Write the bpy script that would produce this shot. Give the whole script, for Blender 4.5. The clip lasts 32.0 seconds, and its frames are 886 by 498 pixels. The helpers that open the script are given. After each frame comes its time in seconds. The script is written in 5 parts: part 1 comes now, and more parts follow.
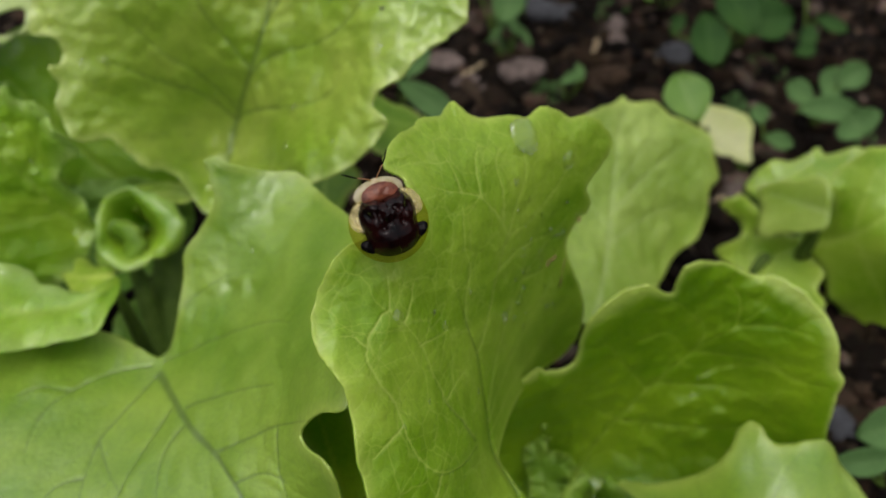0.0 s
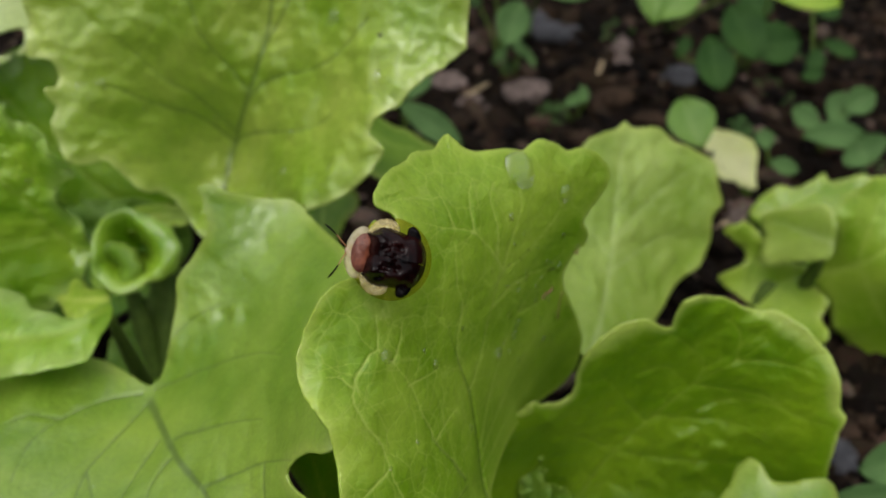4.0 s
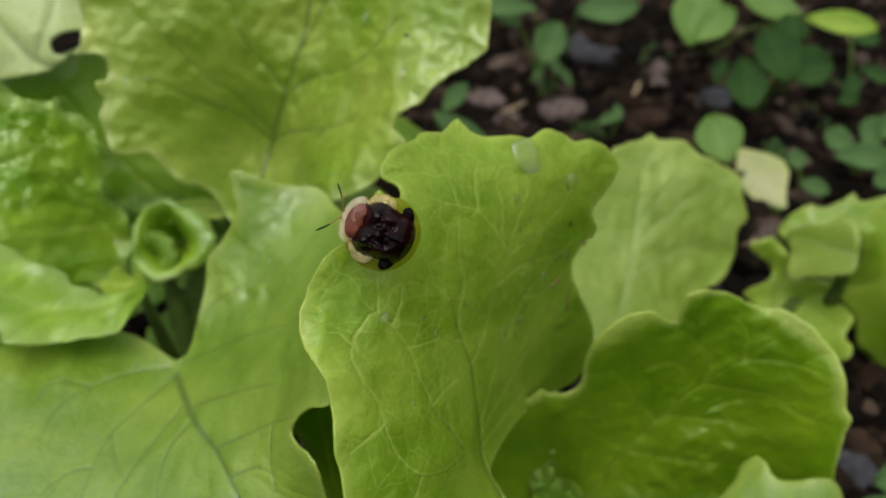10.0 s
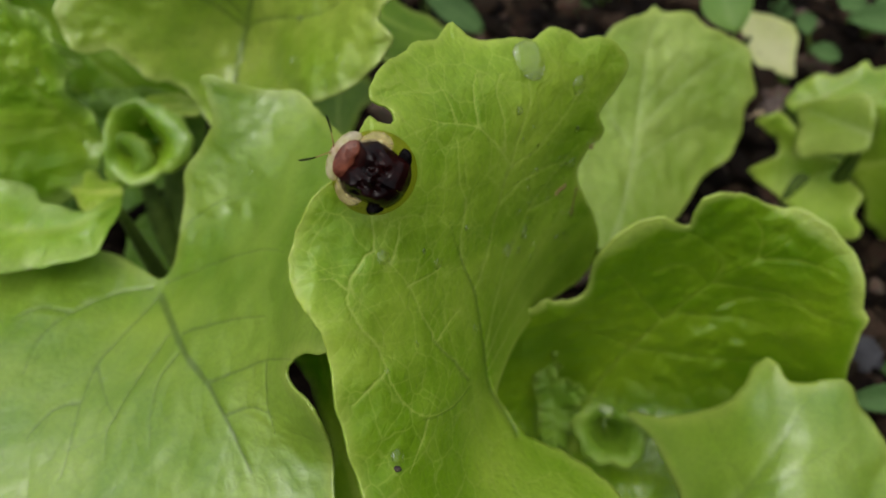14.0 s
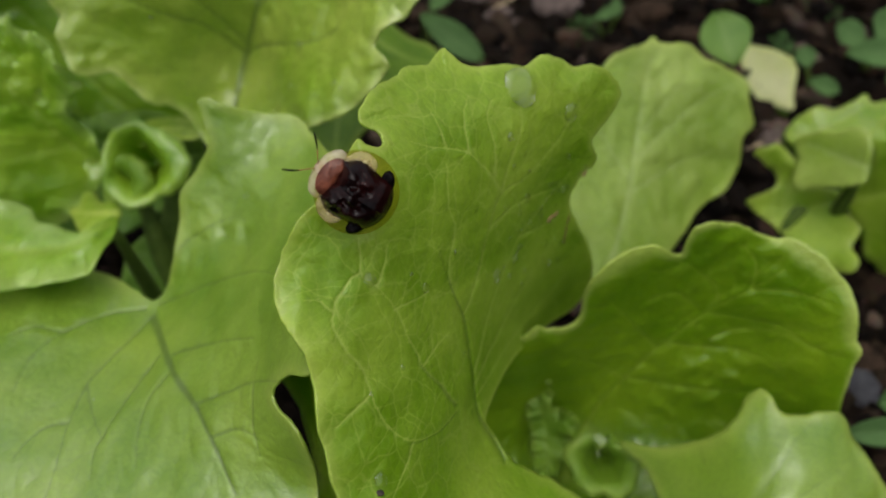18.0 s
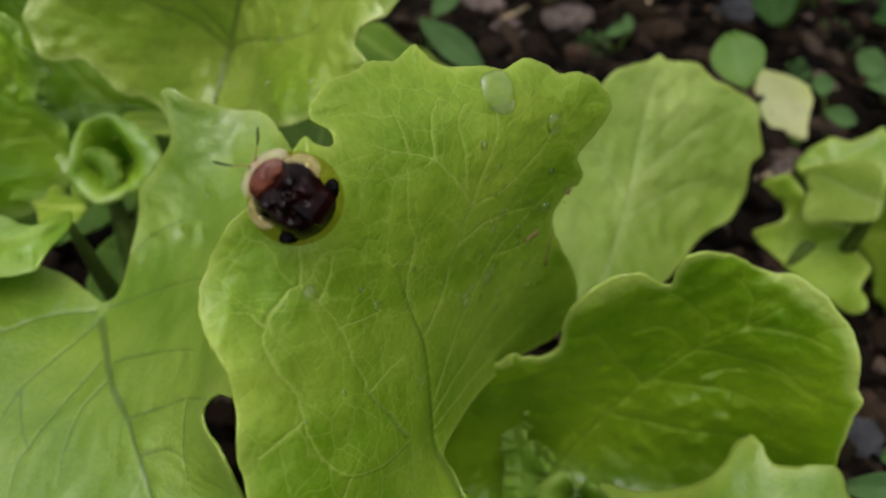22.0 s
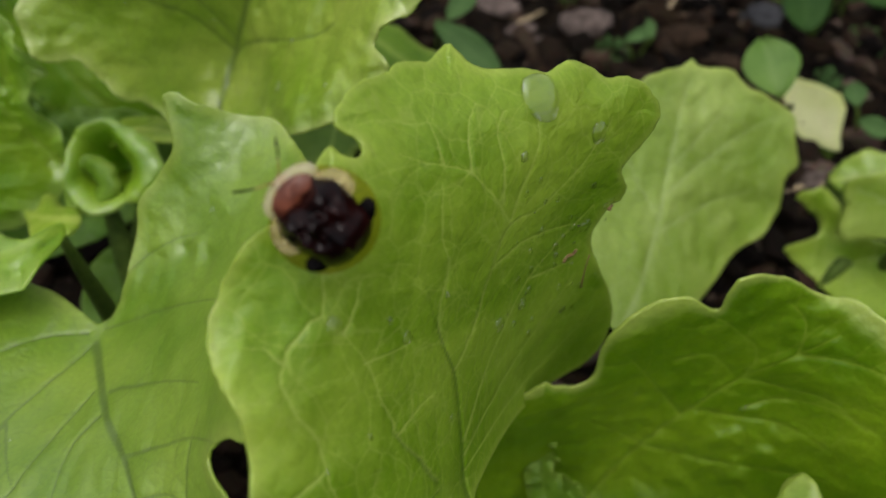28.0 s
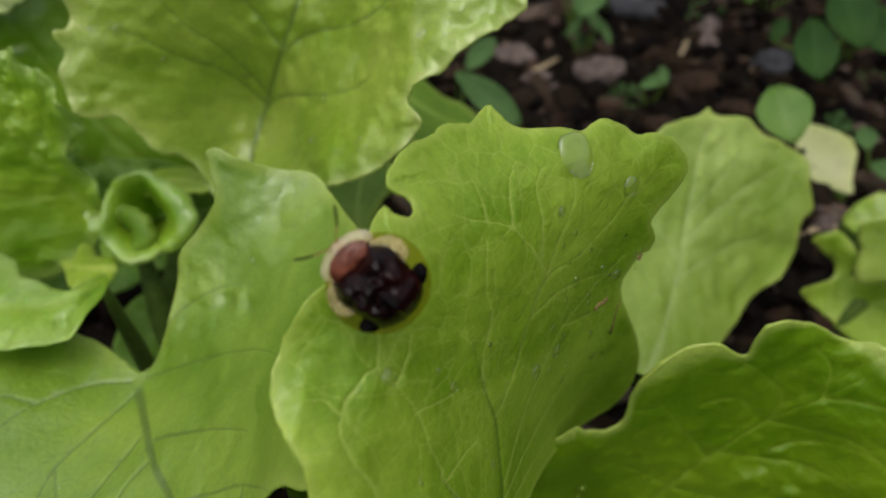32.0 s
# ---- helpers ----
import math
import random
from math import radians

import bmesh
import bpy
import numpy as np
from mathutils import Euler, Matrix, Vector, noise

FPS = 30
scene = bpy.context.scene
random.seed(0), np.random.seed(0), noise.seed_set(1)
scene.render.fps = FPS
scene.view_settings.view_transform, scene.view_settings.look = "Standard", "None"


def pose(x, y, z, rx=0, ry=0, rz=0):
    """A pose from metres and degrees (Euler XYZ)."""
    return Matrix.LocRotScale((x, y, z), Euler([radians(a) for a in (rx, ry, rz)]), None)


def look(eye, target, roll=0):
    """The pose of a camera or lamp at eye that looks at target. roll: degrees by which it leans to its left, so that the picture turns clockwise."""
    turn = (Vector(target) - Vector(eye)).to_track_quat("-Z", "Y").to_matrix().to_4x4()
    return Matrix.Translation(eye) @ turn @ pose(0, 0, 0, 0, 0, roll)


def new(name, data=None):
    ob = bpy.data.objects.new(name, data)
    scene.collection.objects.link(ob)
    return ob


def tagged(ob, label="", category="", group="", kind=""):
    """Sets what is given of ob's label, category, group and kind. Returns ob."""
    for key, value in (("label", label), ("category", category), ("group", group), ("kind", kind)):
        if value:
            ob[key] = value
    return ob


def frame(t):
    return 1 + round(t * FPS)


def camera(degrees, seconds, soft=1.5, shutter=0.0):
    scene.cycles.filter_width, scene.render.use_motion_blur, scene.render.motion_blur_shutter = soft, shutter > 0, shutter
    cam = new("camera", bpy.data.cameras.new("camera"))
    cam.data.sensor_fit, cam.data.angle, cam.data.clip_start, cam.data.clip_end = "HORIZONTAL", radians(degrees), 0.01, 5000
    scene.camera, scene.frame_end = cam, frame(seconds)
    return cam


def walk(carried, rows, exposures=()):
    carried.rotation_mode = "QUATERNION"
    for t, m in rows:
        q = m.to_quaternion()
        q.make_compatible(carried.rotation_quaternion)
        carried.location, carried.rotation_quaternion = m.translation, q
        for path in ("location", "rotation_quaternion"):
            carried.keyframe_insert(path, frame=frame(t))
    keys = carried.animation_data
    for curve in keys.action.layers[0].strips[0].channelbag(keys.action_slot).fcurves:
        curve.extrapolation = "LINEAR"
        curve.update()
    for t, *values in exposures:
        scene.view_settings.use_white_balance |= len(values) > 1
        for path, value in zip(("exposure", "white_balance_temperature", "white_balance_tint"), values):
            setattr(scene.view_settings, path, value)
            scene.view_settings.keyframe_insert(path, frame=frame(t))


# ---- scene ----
cam = camera(51.6, 32.0, soft=1.8)
METRES, EYE, TILT, LEAN, TURN = 0.14, 0.15, -50.0, 0.0, 0.0
ROWS = [
    (0.0, 0.0, 0.0, 0.0, 0.0, 0.0, -0.0),
    (0.5, 0.0041, 0.0077, -0.0027, 0.12, 0.1, -0.19),
    (1.0, 0.0162, 0.0199, 0.0001, 0.45, 0.2, -0.46),
    (1.5, 0.0233, 0.0183, 0.0029, 0.71, 0.24, -0.65),
    (2.0, 0.0142, 0.0337, 0.0029, 0.68, 0.28, -0.68),
    (2.5, -0.0182, 0.0569, -0.001, 0.58, 0.27, -0.69),
    (3.0, -0.0174, 0.0546, 0.0155, 0.67, 0.34, -0.73),
    (3.5, 0.012, 0.0241, 0.0184, 0.62, 0.39, -0.7),
    (4.0, 0.012, 0.0121, 0.0194, 0.5, 0.66, -0.69),
    (4.5, 0.0068, 0.0116, 0.0052, 0.34, 1.27, -0.82),
    (6.5, 0.0271, 0.006, 0.0029, 0.94, 1.54, -1.17),
    (7.0, 0.0255, 0.0025, -0.0057, 1.21, 1.09, -1.28),
    (7.5, 0.0281, -0.004, -0.0036, 1.42, 0.75, -1.43),
    (8.0, 0.0252, -0.0092, -0.0049, 1.67, 0.47, -1.59),
    (8.5, 0.0106, -0.0164, -0.0098, 1.86, 0.22, -1.82),
    (9.0, 0.0134, -0.0035, -0.0103, 2.39, 0.37, -2.02),
    (9.5, 0.0369, 0.006, -0.0215, 3.29, 1.45, -2.3),
    (10.0, 0.0536, -0.0225, -0.0289, 3.83, 2.92, -2.71),
    (10.5, 0.0697, -0.0608, -0.0549, 3.85, 3.34, -2.85),
    (11.0, 0.0597, -0.0352, -0.0575, 3.79, 3.15, -2.89),
    (11.5, 0.045, -0.0196, -0.0396, 3.77, 1.9, -2.95),
    (12.0, 0.0442, -0.0039, -0.0176, 3.68, -0.1, -2.76),
    (12.5, 0.0509, 0.0093, 0.004, 3.59, -1.99, -2.42),
    (13.0, 0.0466, 0.0245, 0.0158, 3.39, -3.84, -1.87),
    (13.5, 0.0422, 0.0303, 0.0208, 3.15, -5.52, -1.26),
    (15.5, 0.0305, 0.0602, 0.0472, 2.58, -7.23, -0.52),
    (16.0, 0.037, 0.0448, 0.0481, 2.73, -6.84, -0.58),
    (16.5, 0.0436, 0.0249, 0.0467, 2.92, -6.03, -0.73),
    (17.0, 0.0357, 0.037, 0.0346, 3.01, -5.35, -0.84),
    (17.5, 0.0405, 0.0402, 0.0336, 3.2, -4.93, -1.16),
    (18.0, 0.0513, 0.0375, 0.0239, 3.4, -4.65, -1.66),
    (18.5, 0.0476, 0.043, 0.0287, 3.81, -4.4, -2.15),
    (19.0, 0.036, 0.0524, 0.03, 4.2, -4.2, -2.77),
    (19.5, 0.0402, 0.0634, 0.0289, 4.46, -4.06, -3.34),
    (20.0, 0.0411, 0.0805, 0.0308, 4.51, -3.97, -3.6),
    (20.5, 0.0401, 0.0916, 0.0466, 4.5, -3.91, -3.84),
    (21.0, 0.0437, 0.1035, 0.0354, 4.57, -3.81, -4.09),
    (21.5, 0.0649, 0.1001, 0.0319, 4.57, -3.71, -4.34),
    (22.0, 0.085, 0.1026, 0.0206, 4.51, -3.66, -4.76),
    (22.5, 0.0942, 0.1195, 0.0183, 4.48, -3.56, -5.06),
    (23.0, 0.0837, 0.1173, 0.0234, 4.56, -3.49, -5.21),
    (23.5, 0.0666, 0.0932, 0.0326, 4.61, -3.37, -5.33),
    (24.0, 0.0531, 0.1011, 0.0283, 4.76, -3.19, -5.3),
    (24.5, 0.0469, 0.1268, 0.0279, 4.91, -3.26, -5.32),
    (26.5, 0.041, 0.1298, 0.0144, 4.71, -3.12, -5.32),
    (27.0, 0.049, 0.1455, 0.0158, 4.51, -3.07, -5.24),
    (27.5, 0.0492, 0.1671, 0.0155, 4.36, -3.16, -5.19),
    (28.0, 0.0552, 0.1683, 0.0239, 4.33, -3.17, -5.13),
    (28.5, 0.0532, 0.1551, 0.0246, 4.35, -3.1, -5.14),
    (29.0, 0.0482, 0.15, 0.0246, 4.49, -3.07, -5.07),
    (29.5, 0.0457, 0.149, 0.0242, 4.57, -2.78, -5.03),
    (30.0, 0.0364, 0.1424, 0.0249, 4.65, -2.49, -5.06),
    (30.5, 0.0298, 0.1317, 0.0287, 4.7, -2.0, -4.99),
    (31.0, 0.0373, 0.1258, 0.0312, 4.71, -1.24, -4.8),
    (31.5, 0.0335, 0.1279, 0.0347, 4.69, -0.87, -4.71),
    (32.0, 0.0323, 0.1422, 0.0321, 4.59, -0.83, -4.7),
]
walk(cam, [(t, pose(0, 0, EYE, TILT, LEAN, TURN) @ pose(METRES * x, METRES * y, METRES * z, 90 + pitch, roll, yaw)) for t, x, y, z, yaw, pitch, roll in ROWS],
     ((0.0, 0.3), (9.0, 0.29), (12.0, 0.27), (16.0, 0.18), (20.0, 0.17), (32.0, 0.18)))

cam.data.dof.use_dof, cam.data.dof.focus_distance, cam.data.dof.aperture_fstop = True, 0.085, 28.0

MM = 0.001

# ---- light: an overcast sky over an open garden bed ----
world = bpy.data.worlds.new("overcast_sky")
scene.world = world
world.use_nodes = True
wt = world.node_tree
sky = wt.nodes.new("ShaderNodeTexSky")
sky.sky_type, sky.sun_disc = "NISHITA", False
sky.sun_elevation, sky.sun_rotation = radians(80), radians(210)
sky.air_density, sky.dust_density = 1.0, 6.0
wt.nodes["Background"].inputs["Strength"].default_value = 0.15
cloud = wt.nodes.new("ShaderNodeHueSaturation")
cloud.inputs["Saturation"].default_value = 0.3
wt.links.new(sky.outputs[0], cloud.inputs["Color"])
wt.links.new(cloud.outputs[0], wt.nodes["Background"].inputs[0])
sun = new("sun", bpy.data.lights.new("sun", "SUN"))
sun.data.energy, sun.data.angle, sun.data.color = 0.75, radians(90), (1.0, 0.97, 0.92)
sun.matrix_world = look((-0.4, 0.0, 1.6), (0, 0, 0))


# ---- materials ----
def material(name, rough=0.6):
    m = bpy.data.materials.new(name)
    m.use_nodes = True
    b = m.node_tree.nodes["Principled BSDF"]
    b.inputs["Roughness"].default_value = rough
    return m, m.node_tree, b


def node(tree, kind, **values):
    n = tree.nodes.new(kind)
    for key, value in values.items():
        n.inputs[key.replace("_", " ")].default_value = value
    return n


def ramp(tree, fac, stops):
    n = tree.nodes.new("ShaderNodeValToRGB")
    while len(n.color_ramp.elements) < len(stops):
        n.color_ramp.elements.new(0.5)
    for e, (p, c) in zip(n.color_ramp.elements, stops):
        e.position, e.color = p, (*c, 1)
    tree.links.new(fac, n.inputs[0])
    return n.outputs[0]


def mixed(tree, fac, a, b, blend="MIX"):
    n = tree.nodes.new("ShaderNodeMix")
    n.data_type, n.blend_type = "RGBA", blend
    for value, socket in ((fac, n.inputs[0]), (a, n.inputs[6]), (b, n.inputs[7])):
        if isinstance(value, bpy.types.NodeSocket):
            tree.links.new(value, socket)
        else:
            socket.default_value = value if isinstance(value, float) else (*value, 1)
    return n.outputs[2]


def leaf_material(name, dark, light, vein_colour, through_colour, gloss=0.36, net=900.0, share=0.42, rim_colour=(0.56, 0.64, 0.14), rim_mix=0.6, shine=0.6, coat=0.55, mesh=0.16):
    """A thin leaf blade: mottled, with pale or dark veins, a fine vein net, and light that passes through."""
    m, t, b = material(name, gloss)
    place = t.nodes.new("ShaderNodeTexCoord").outputs["Object"]
    broad = node(t, "ShaderNodeTexNoise", Scale=90.0, Detail=3.0)
    fine = node(t, "ShaderNodeTexNoise", Scale=1400.0, Detail=4.0)
    cells = node(t, "ShaderNodeTexVoronoi", Scale=net)
    cells.feature = "DISTANCE_TO_EDGE"
    warp = node(t, "ShaderNodeTexNoise", Scale=400.0, Detail=2.0)
    shift = t.nodes.new("ShaderNodeVectorMath")
    shift.operation = "MULTIPLY_ADD"
    shift.inputs[1].default_value = (0.0014, 0.0014, 0.0014)
    for n in (broad, fine, warp):
        t.links.new(place, n.inputs["Vector"])
    t.links.new(warp.outputs["Color"], shift.inputs[0])
    t.links.new(place, shift.inputs[2])
    t.links.new(shift.outputs[0], cells.inputs["Vector"])
    tone = ramp(t, broad.outputs["Fac"], ((0.3, dark), (0.7, light)))
    net_line = ramp(t, cells.outputs["Distance"], ((0.0, (1, 1, 1)), (0.09, (0, 0, 0))))
    vein = t.nodes.new("ShaderNodeAttribute")
    vein.attribute_name = "vein"
    mesh_veins = node(t, "ShaderNodeTexVoronoi", Scale=net * 0.27)
    mesh_veins.feature = "DISTANCE_TO_EDGE"
    t.links.new(shift.outputs[0], mesh_veins.inputs["Vector"])
    coarse_line = ramp(t, mesh_veins.outputs["Distance"], ((0.0, (1, 1, 1)), (0.035, (0, 0, 0))))
    colour = mixed(t, net_line, tone, mixed(t, 0.1, tone, vein_colour))
    colour = mixed(t, coarse_line, colour, mixed(t, mesh, colour, vein_colour))
    colour = mixed(t, vein.outputs["Fac"], colour, vein_colour)
    # Crease lines mixed to dark green: shade of the fold put into the colour.
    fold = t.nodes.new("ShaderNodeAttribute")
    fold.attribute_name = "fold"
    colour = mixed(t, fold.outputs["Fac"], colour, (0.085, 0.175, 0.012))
    # Pale margin: lighter edge pigment plus painted sky light on turned rims.
    rim = t.nodes.new("ShaderNodeAttribute")
    rim.attribute_name = "rim"
    colour = mixed(t, rim.outputs["Fac"], colour, mixed(t, rim_mix, colour, rim_colour))
    speck = ramp(t, fine.outputs["Fac"], ((0.3, (0.82, 0.84, 0.8)), (0.65, (1.06, 1.05, 1.05))))
    colour = mixed(t, 0.6, colour, mixed(t, 1.0, colour, speck, "MULTIPLY"))
    t.links.new(colour, b.inputs["Base Color"])
    b.inputs["Specular IOR Level"].default_value = shine
    b.inputs["Coat Weight"].default_value, b.inputs["Coat Roughness"].default_value = coat, 0.42
    height = t.nodes.new("ShaderNodeMath")
    height.operation = "MULTIPLY_ADD"
    height.inputs[1].default_value = 0.35
    t.links.new(fine.outputs["Fac"], height.inputs[0])
    t.links.new(cells.outputs["Distance"], height.inputs[2])
    blister = node(t, "ShaderNodeTexNoise", Scale=net * 0.22, Detail=1.0)
    t.links.new(place, blister.inputs["Vector"])
    quilt = t.nodes.new("ShaderNodeMath")
    quilt.operation = "MULTIPLY_ADD"
    quilt.inputs[1].default_value = 0.45
    t.links.new(mesh_veins.outputs["Distance"], quilt.inputs[0])
    t.links.new(blister.outputs["Fac"], quilt.inputs[2])
    swell = node(t, "ShaderNodeBump", Strength=0.3, Distance=0.0009)
    t.links.new(quilt.outputs[0], swell.inputs["Height"])
    bump = node(t, "ShaderNodeBump", Strength=0.3, Distance=0.0003)
    t.links.new(swell.outputs[0], bump.inputs["Normal"])
    t.links.new(height.outputs[0], bump.inputs["Height"])
    t.links.new(bump.outputs[0], b.inputs["Normal"])
    glow = t.nodes.new("ShaderNodeBsdfTranslucent")
    t.links.new(mixed(t, 1.0, colour, through_colour, "MULTIPLY"), glow.inputs["Color"])
    t.links.new(bump.outputs[0], glow.inputs["Normal"])
    both = t.nodes.new("ShaderNodeMixShader")
    both.inputs[0].default_value = share
    t.links.new(b.outputs[0], both.inputs[1])
    t.links.new(glow.outputs[0], both.inputs[2])
    t.links.new(both.outputs[0], t.nodes["Material Output"].inputs["Surface"])
    return m


LETTUCE = leaf_material("lettuce_blade", (0.185, 0.355, 0.004), (0.385, 0.54, 0.05), (0.52, 0.63, 0.13), (0.92, 1.0, 0.35), 0.38, share=0.45, shine=0.6, mesh=0.3, coat=0.15)
LETTUCE_RIB = leaf_material("lettuce_blade_grey_ribs", (0.175, 0.335, 0.008), (0.335, 0.485, 0.052), (0.12, 0.2, 0.025), (0.92, 1.0, 0.4), 0.36, share=0.45, shine=1.0, coat=1.0, mesh=0.12)
LETTUCE_DEEP = leaf_material("lettuce_blade_deep_green", (0.165, 0.335, 0.002), (0.31, 0.48, 0.014), (0.38, 0.52, 0.05), (0.92, 1.0, 0.25), 0.3, share=0.5, rim_colour=(0.66, 0.74, 0.2), rim_mix=0.8, shine=0.8, coat=0.35)
LETTUCE_BRIGHT = leaf_material("lettuce_blade_blistered", (0.26, 0.43, 0.02), (0.46, 0.58, 0.09), (0.13, 0.21, 0.04), (0.95, 1.0, 0.4), 0.28, share=0.45, rim_colour=(0.66, 0.72, 0.3), shine=0.9)
LETTUCE_FRESH = leaf_material("lettuce_blade_fresh_green", (0.155, 0.35, 0.003), (0.34, 0.53, 0.03), (0.44, 0.57, 0.1), (0.9, 1.0, 0.35), 0.3, share=0.45, rim_colour=(0.62, 0.72, 0.3), shine=0.9)
LETTUCE_BLISTER = leaf_material("lettuce_blade_blistered_green", (0.2, 0.42, 0.004), (0.42, 0.61, 0.045), (0.44, 0.57, 0.1), (0.9, 1.0, 0.35), 0.28, share=0.45, rim_colour=(0.62, 0.72, 0.3), shine=1.0, coat=0.7)
LETTUCE_BACK = leaf_material("lettuce_blade_pale_green", (0.26, 0.41, 0.025), (0.41, 0.54, 0.1), (0.56, 0.66, 0.3), (0.92, 1.0, 0.4), 0.4, share=0.45, shine=0.8)
# Darkened lettuce green: the heart's shade is put into the leaf colour.
LETTUCE_SHADE = leaf_material("lettuce_blade_shaded", (0.07, 0.17, 0.01), (0.15, 0.28, 0.03), (0.1, 0.2, 0.03), (0.9, 1.0, 0.3), 0.45, share=0.4, rim_colour=(0.2, 0.33, 0.05), shine=0.3, coat=0.0)
# Darker, glossless copy for recessed leaves; their shade is carried by the colour.
LETTUCE_HALF_SHADE = leaf_material("lettuce_blade_half_shaded", (0.1, 0.225, 0.006), (0.21, 0.36, 0.025), (0.3, 0.44, 0.07), (0.9, 1.0, 0.3), 0.5, share=0.42, shine=0.4, coat=0.0)
SEEDLING = leaf_material("seedling_blade", (0.085, 0.19, 0.02), (0.15, 0.27, 0.045), (0.2, 0.32, 0.08), (0.9, 1.0, 0.35), 0.5, 1500.0, 0.35, shine=0.3, coat=0.1)
LETTUCE_PALE = leaf_material("lettuce_blade_whitish", (0.42, 0.54, 0.15), (0.56, 0.65, 0.28), (0.25, 0.33, 0.12), (0.95, 1.0, 0.6), 0.4, share=0.4)
WEED_BLADE = leaf_material("weed_blade", (0.045, 0.105, 0.024), (0.09, 0.18, 0.052), (0.12, 0.2, 0.07), (0.9, 1.0, 0.4), 0.7, 1500.0, 0.3, shine=0.25, coat=0.0)
# Dark green of its own, lowered further to carry the shade around it.
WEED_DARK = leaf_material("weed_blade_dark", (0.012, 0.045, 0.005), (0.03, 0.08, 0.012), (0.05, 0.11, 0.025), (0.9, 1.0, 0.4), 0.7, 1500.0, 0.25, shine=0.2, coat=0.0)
FADED = leaf_material("faded_leaf", (0.44, 0.49, 0.17), (0.56, 0.58, 0.3), (0.52, 0.5, 0.26), (1.0, 1.0, 0.6), 0.6)


def plain(name, dark, light, rough, scale=600.0, bump=0.3, distance=0.0003, **inputs):
    """A mottled opaque surface."""
    m, t, b = material(name, rough)
    place = t.nodes.new("ShaderNodeTexCoord").outputs["Object"]
    n = node(t, "ShaderNodeTexNoise", Scale=scale, Detail=6.0, Roughness=0.65)
    t.links.new(place, n.inputs["Vector"])
    t.links.new(ramp(t, n.outputs["Fac"], ((0.32, dark), (0.68, light))), b.inputs["Base Color"])
    h = node(t, "ShaderNodeBump", Strength=bump, Distance=distance)
    t.links.new(n.outputs["Fac"], h.inputs["Height"])
    t.links.new(h.outputs[0], b.inputs["Normal"])
    for key, value in inputs.items():
        b.inputs[key.replace("_", " ")].default_value = value
    return m


SOIL = plain("damp_soil", (0.0018, 0.0011, 0.0006), (0.012, 0.0072, 0.0038), 0.95, 260.0, 1.0, 0.004, Specular_IOR_Level=0.08)
STONE = plain("pinkish_stone", (0.04, 0.03, 0.026), (0.17, 0.13, 0.115), 0.85, 330.0, 0.8, 0.0015, Specular_IOR_Level=0.15)
SLATE = plain("grey_stone", (0.018, 0.019, 0.022), (0.06, 0.06, 0.066), 0.8, 300.0, 0.8, 0.0015, Specular_IOR_Level=0.2)
BARK = plain("brown_bark_chip", (0.01, 0.0065, 0.004), (0.052, 0.032, 0.02), 0.9, 350.0, 0.9, 0.0015, Specular_IOR_Level=0.1)
STRAW = plain("dry_straw", (0.25, 0.19, 0.11), (0.42, 0.33, 0.2), 0.8, 400.0)
# Stalk green lowered below its own pale tone to imitate shade under leaves.
STEM = plain("shade_dark_stem", (0.04, 0.075, 0.01), (0.085, 0.13, 0.022), 0.6, 500.0, Specular_IOR_Level=0.12)
SHELL = plain("dark_wing_case", (0.0008, 0.0005, 0.0007), (0.015, 0.0026, 0.0022), 0.2, 420.0, 0.3, 0.0003, Specular_IOR_Level=0.15)
BLACK_SPOT = plain("black_chitin", (0.001, 0.0008, 0.0008), (0.004, 0.003, 0.003), 0.25, 900.0, 0.3, Specular_IOR_Level=0.05)
RUST = plain("rust_brown_chitin", (0.03, 0.006, 0.003), (0.17, 0.05, 0.025), 0.3, 700.0, 0.6, 0.0003, Specular_IOR_Level=0.3)
AMBER = plain("amber_chitin", (0.2, 0.08, 0.025), (0.3, 0.14, 0.05), 0.35, 900.0)
DIRT = plain("dirt_speck", (0.01, 0.008, 0.006), (0.05, 0.035, 0.02), 0.8)
SCAR = plain("brown_leaf_scar", (0.11, 0.07, 0.02), (0.2, 0.12, 0.04), 0.7)


def clear_shell(name, see_through, dark, light, tint=(0.92, 0.87, 0.62)):
    """The see-through rim of the beetle's shield: thin, yellowish, glossy."""
    m, t, b = material(name, 0.3)
    place = t.nodes.new("ShaderNodeTexCoord").outputs["Object"]
    n = node(t, "ShaderNodeTexVoronoi", Scale=1500.0)
    t.links.new(place, n.inputs["Vector"])
    t.links.new(ramp(t, n.outputs["Distance"], ((0.0, dark), (0.7, light))), b.inputs["Base Color"])
    see = t.nodes.new("ShaderNodeBsdfTransparent")
    see.inputs[0].default_value = (*tint, 1)
    both = t.nodes.new("ShaderNodeMixShader")
    both.inputs[0].default_value = see_through
    t.links.new(b.outputs[0], both.inputs[1])
    t.links.new(see.outputs[0], both.inputs[2])
    t.links.new(both.outputs[0], t.nodes["Material Output"].inputs["Surface"])
    return m


RIM = clear_shell("clear_shield_rim", 0.95, (0.08, 0.06, 0.01), (0.2, 0.15, 0.03), (0.88, 0.81, 0.5))
NECK_RIM = clear_shell("milky_neck_rim", 0.6, (0.42, 0.38, 0.16), (0.66, 0.6, 0.42))
SHOULDER = clear_shell("milky_shoulder", 0.7, (0.3, 0.25, 0.08), (0.62, 0.54, 0.3))
CREAM = plain("cream_chitin", (0.22, 0.2, 0.06), (0.46, 0.42, 0.2), 0.35, 1300.0, 0.3)


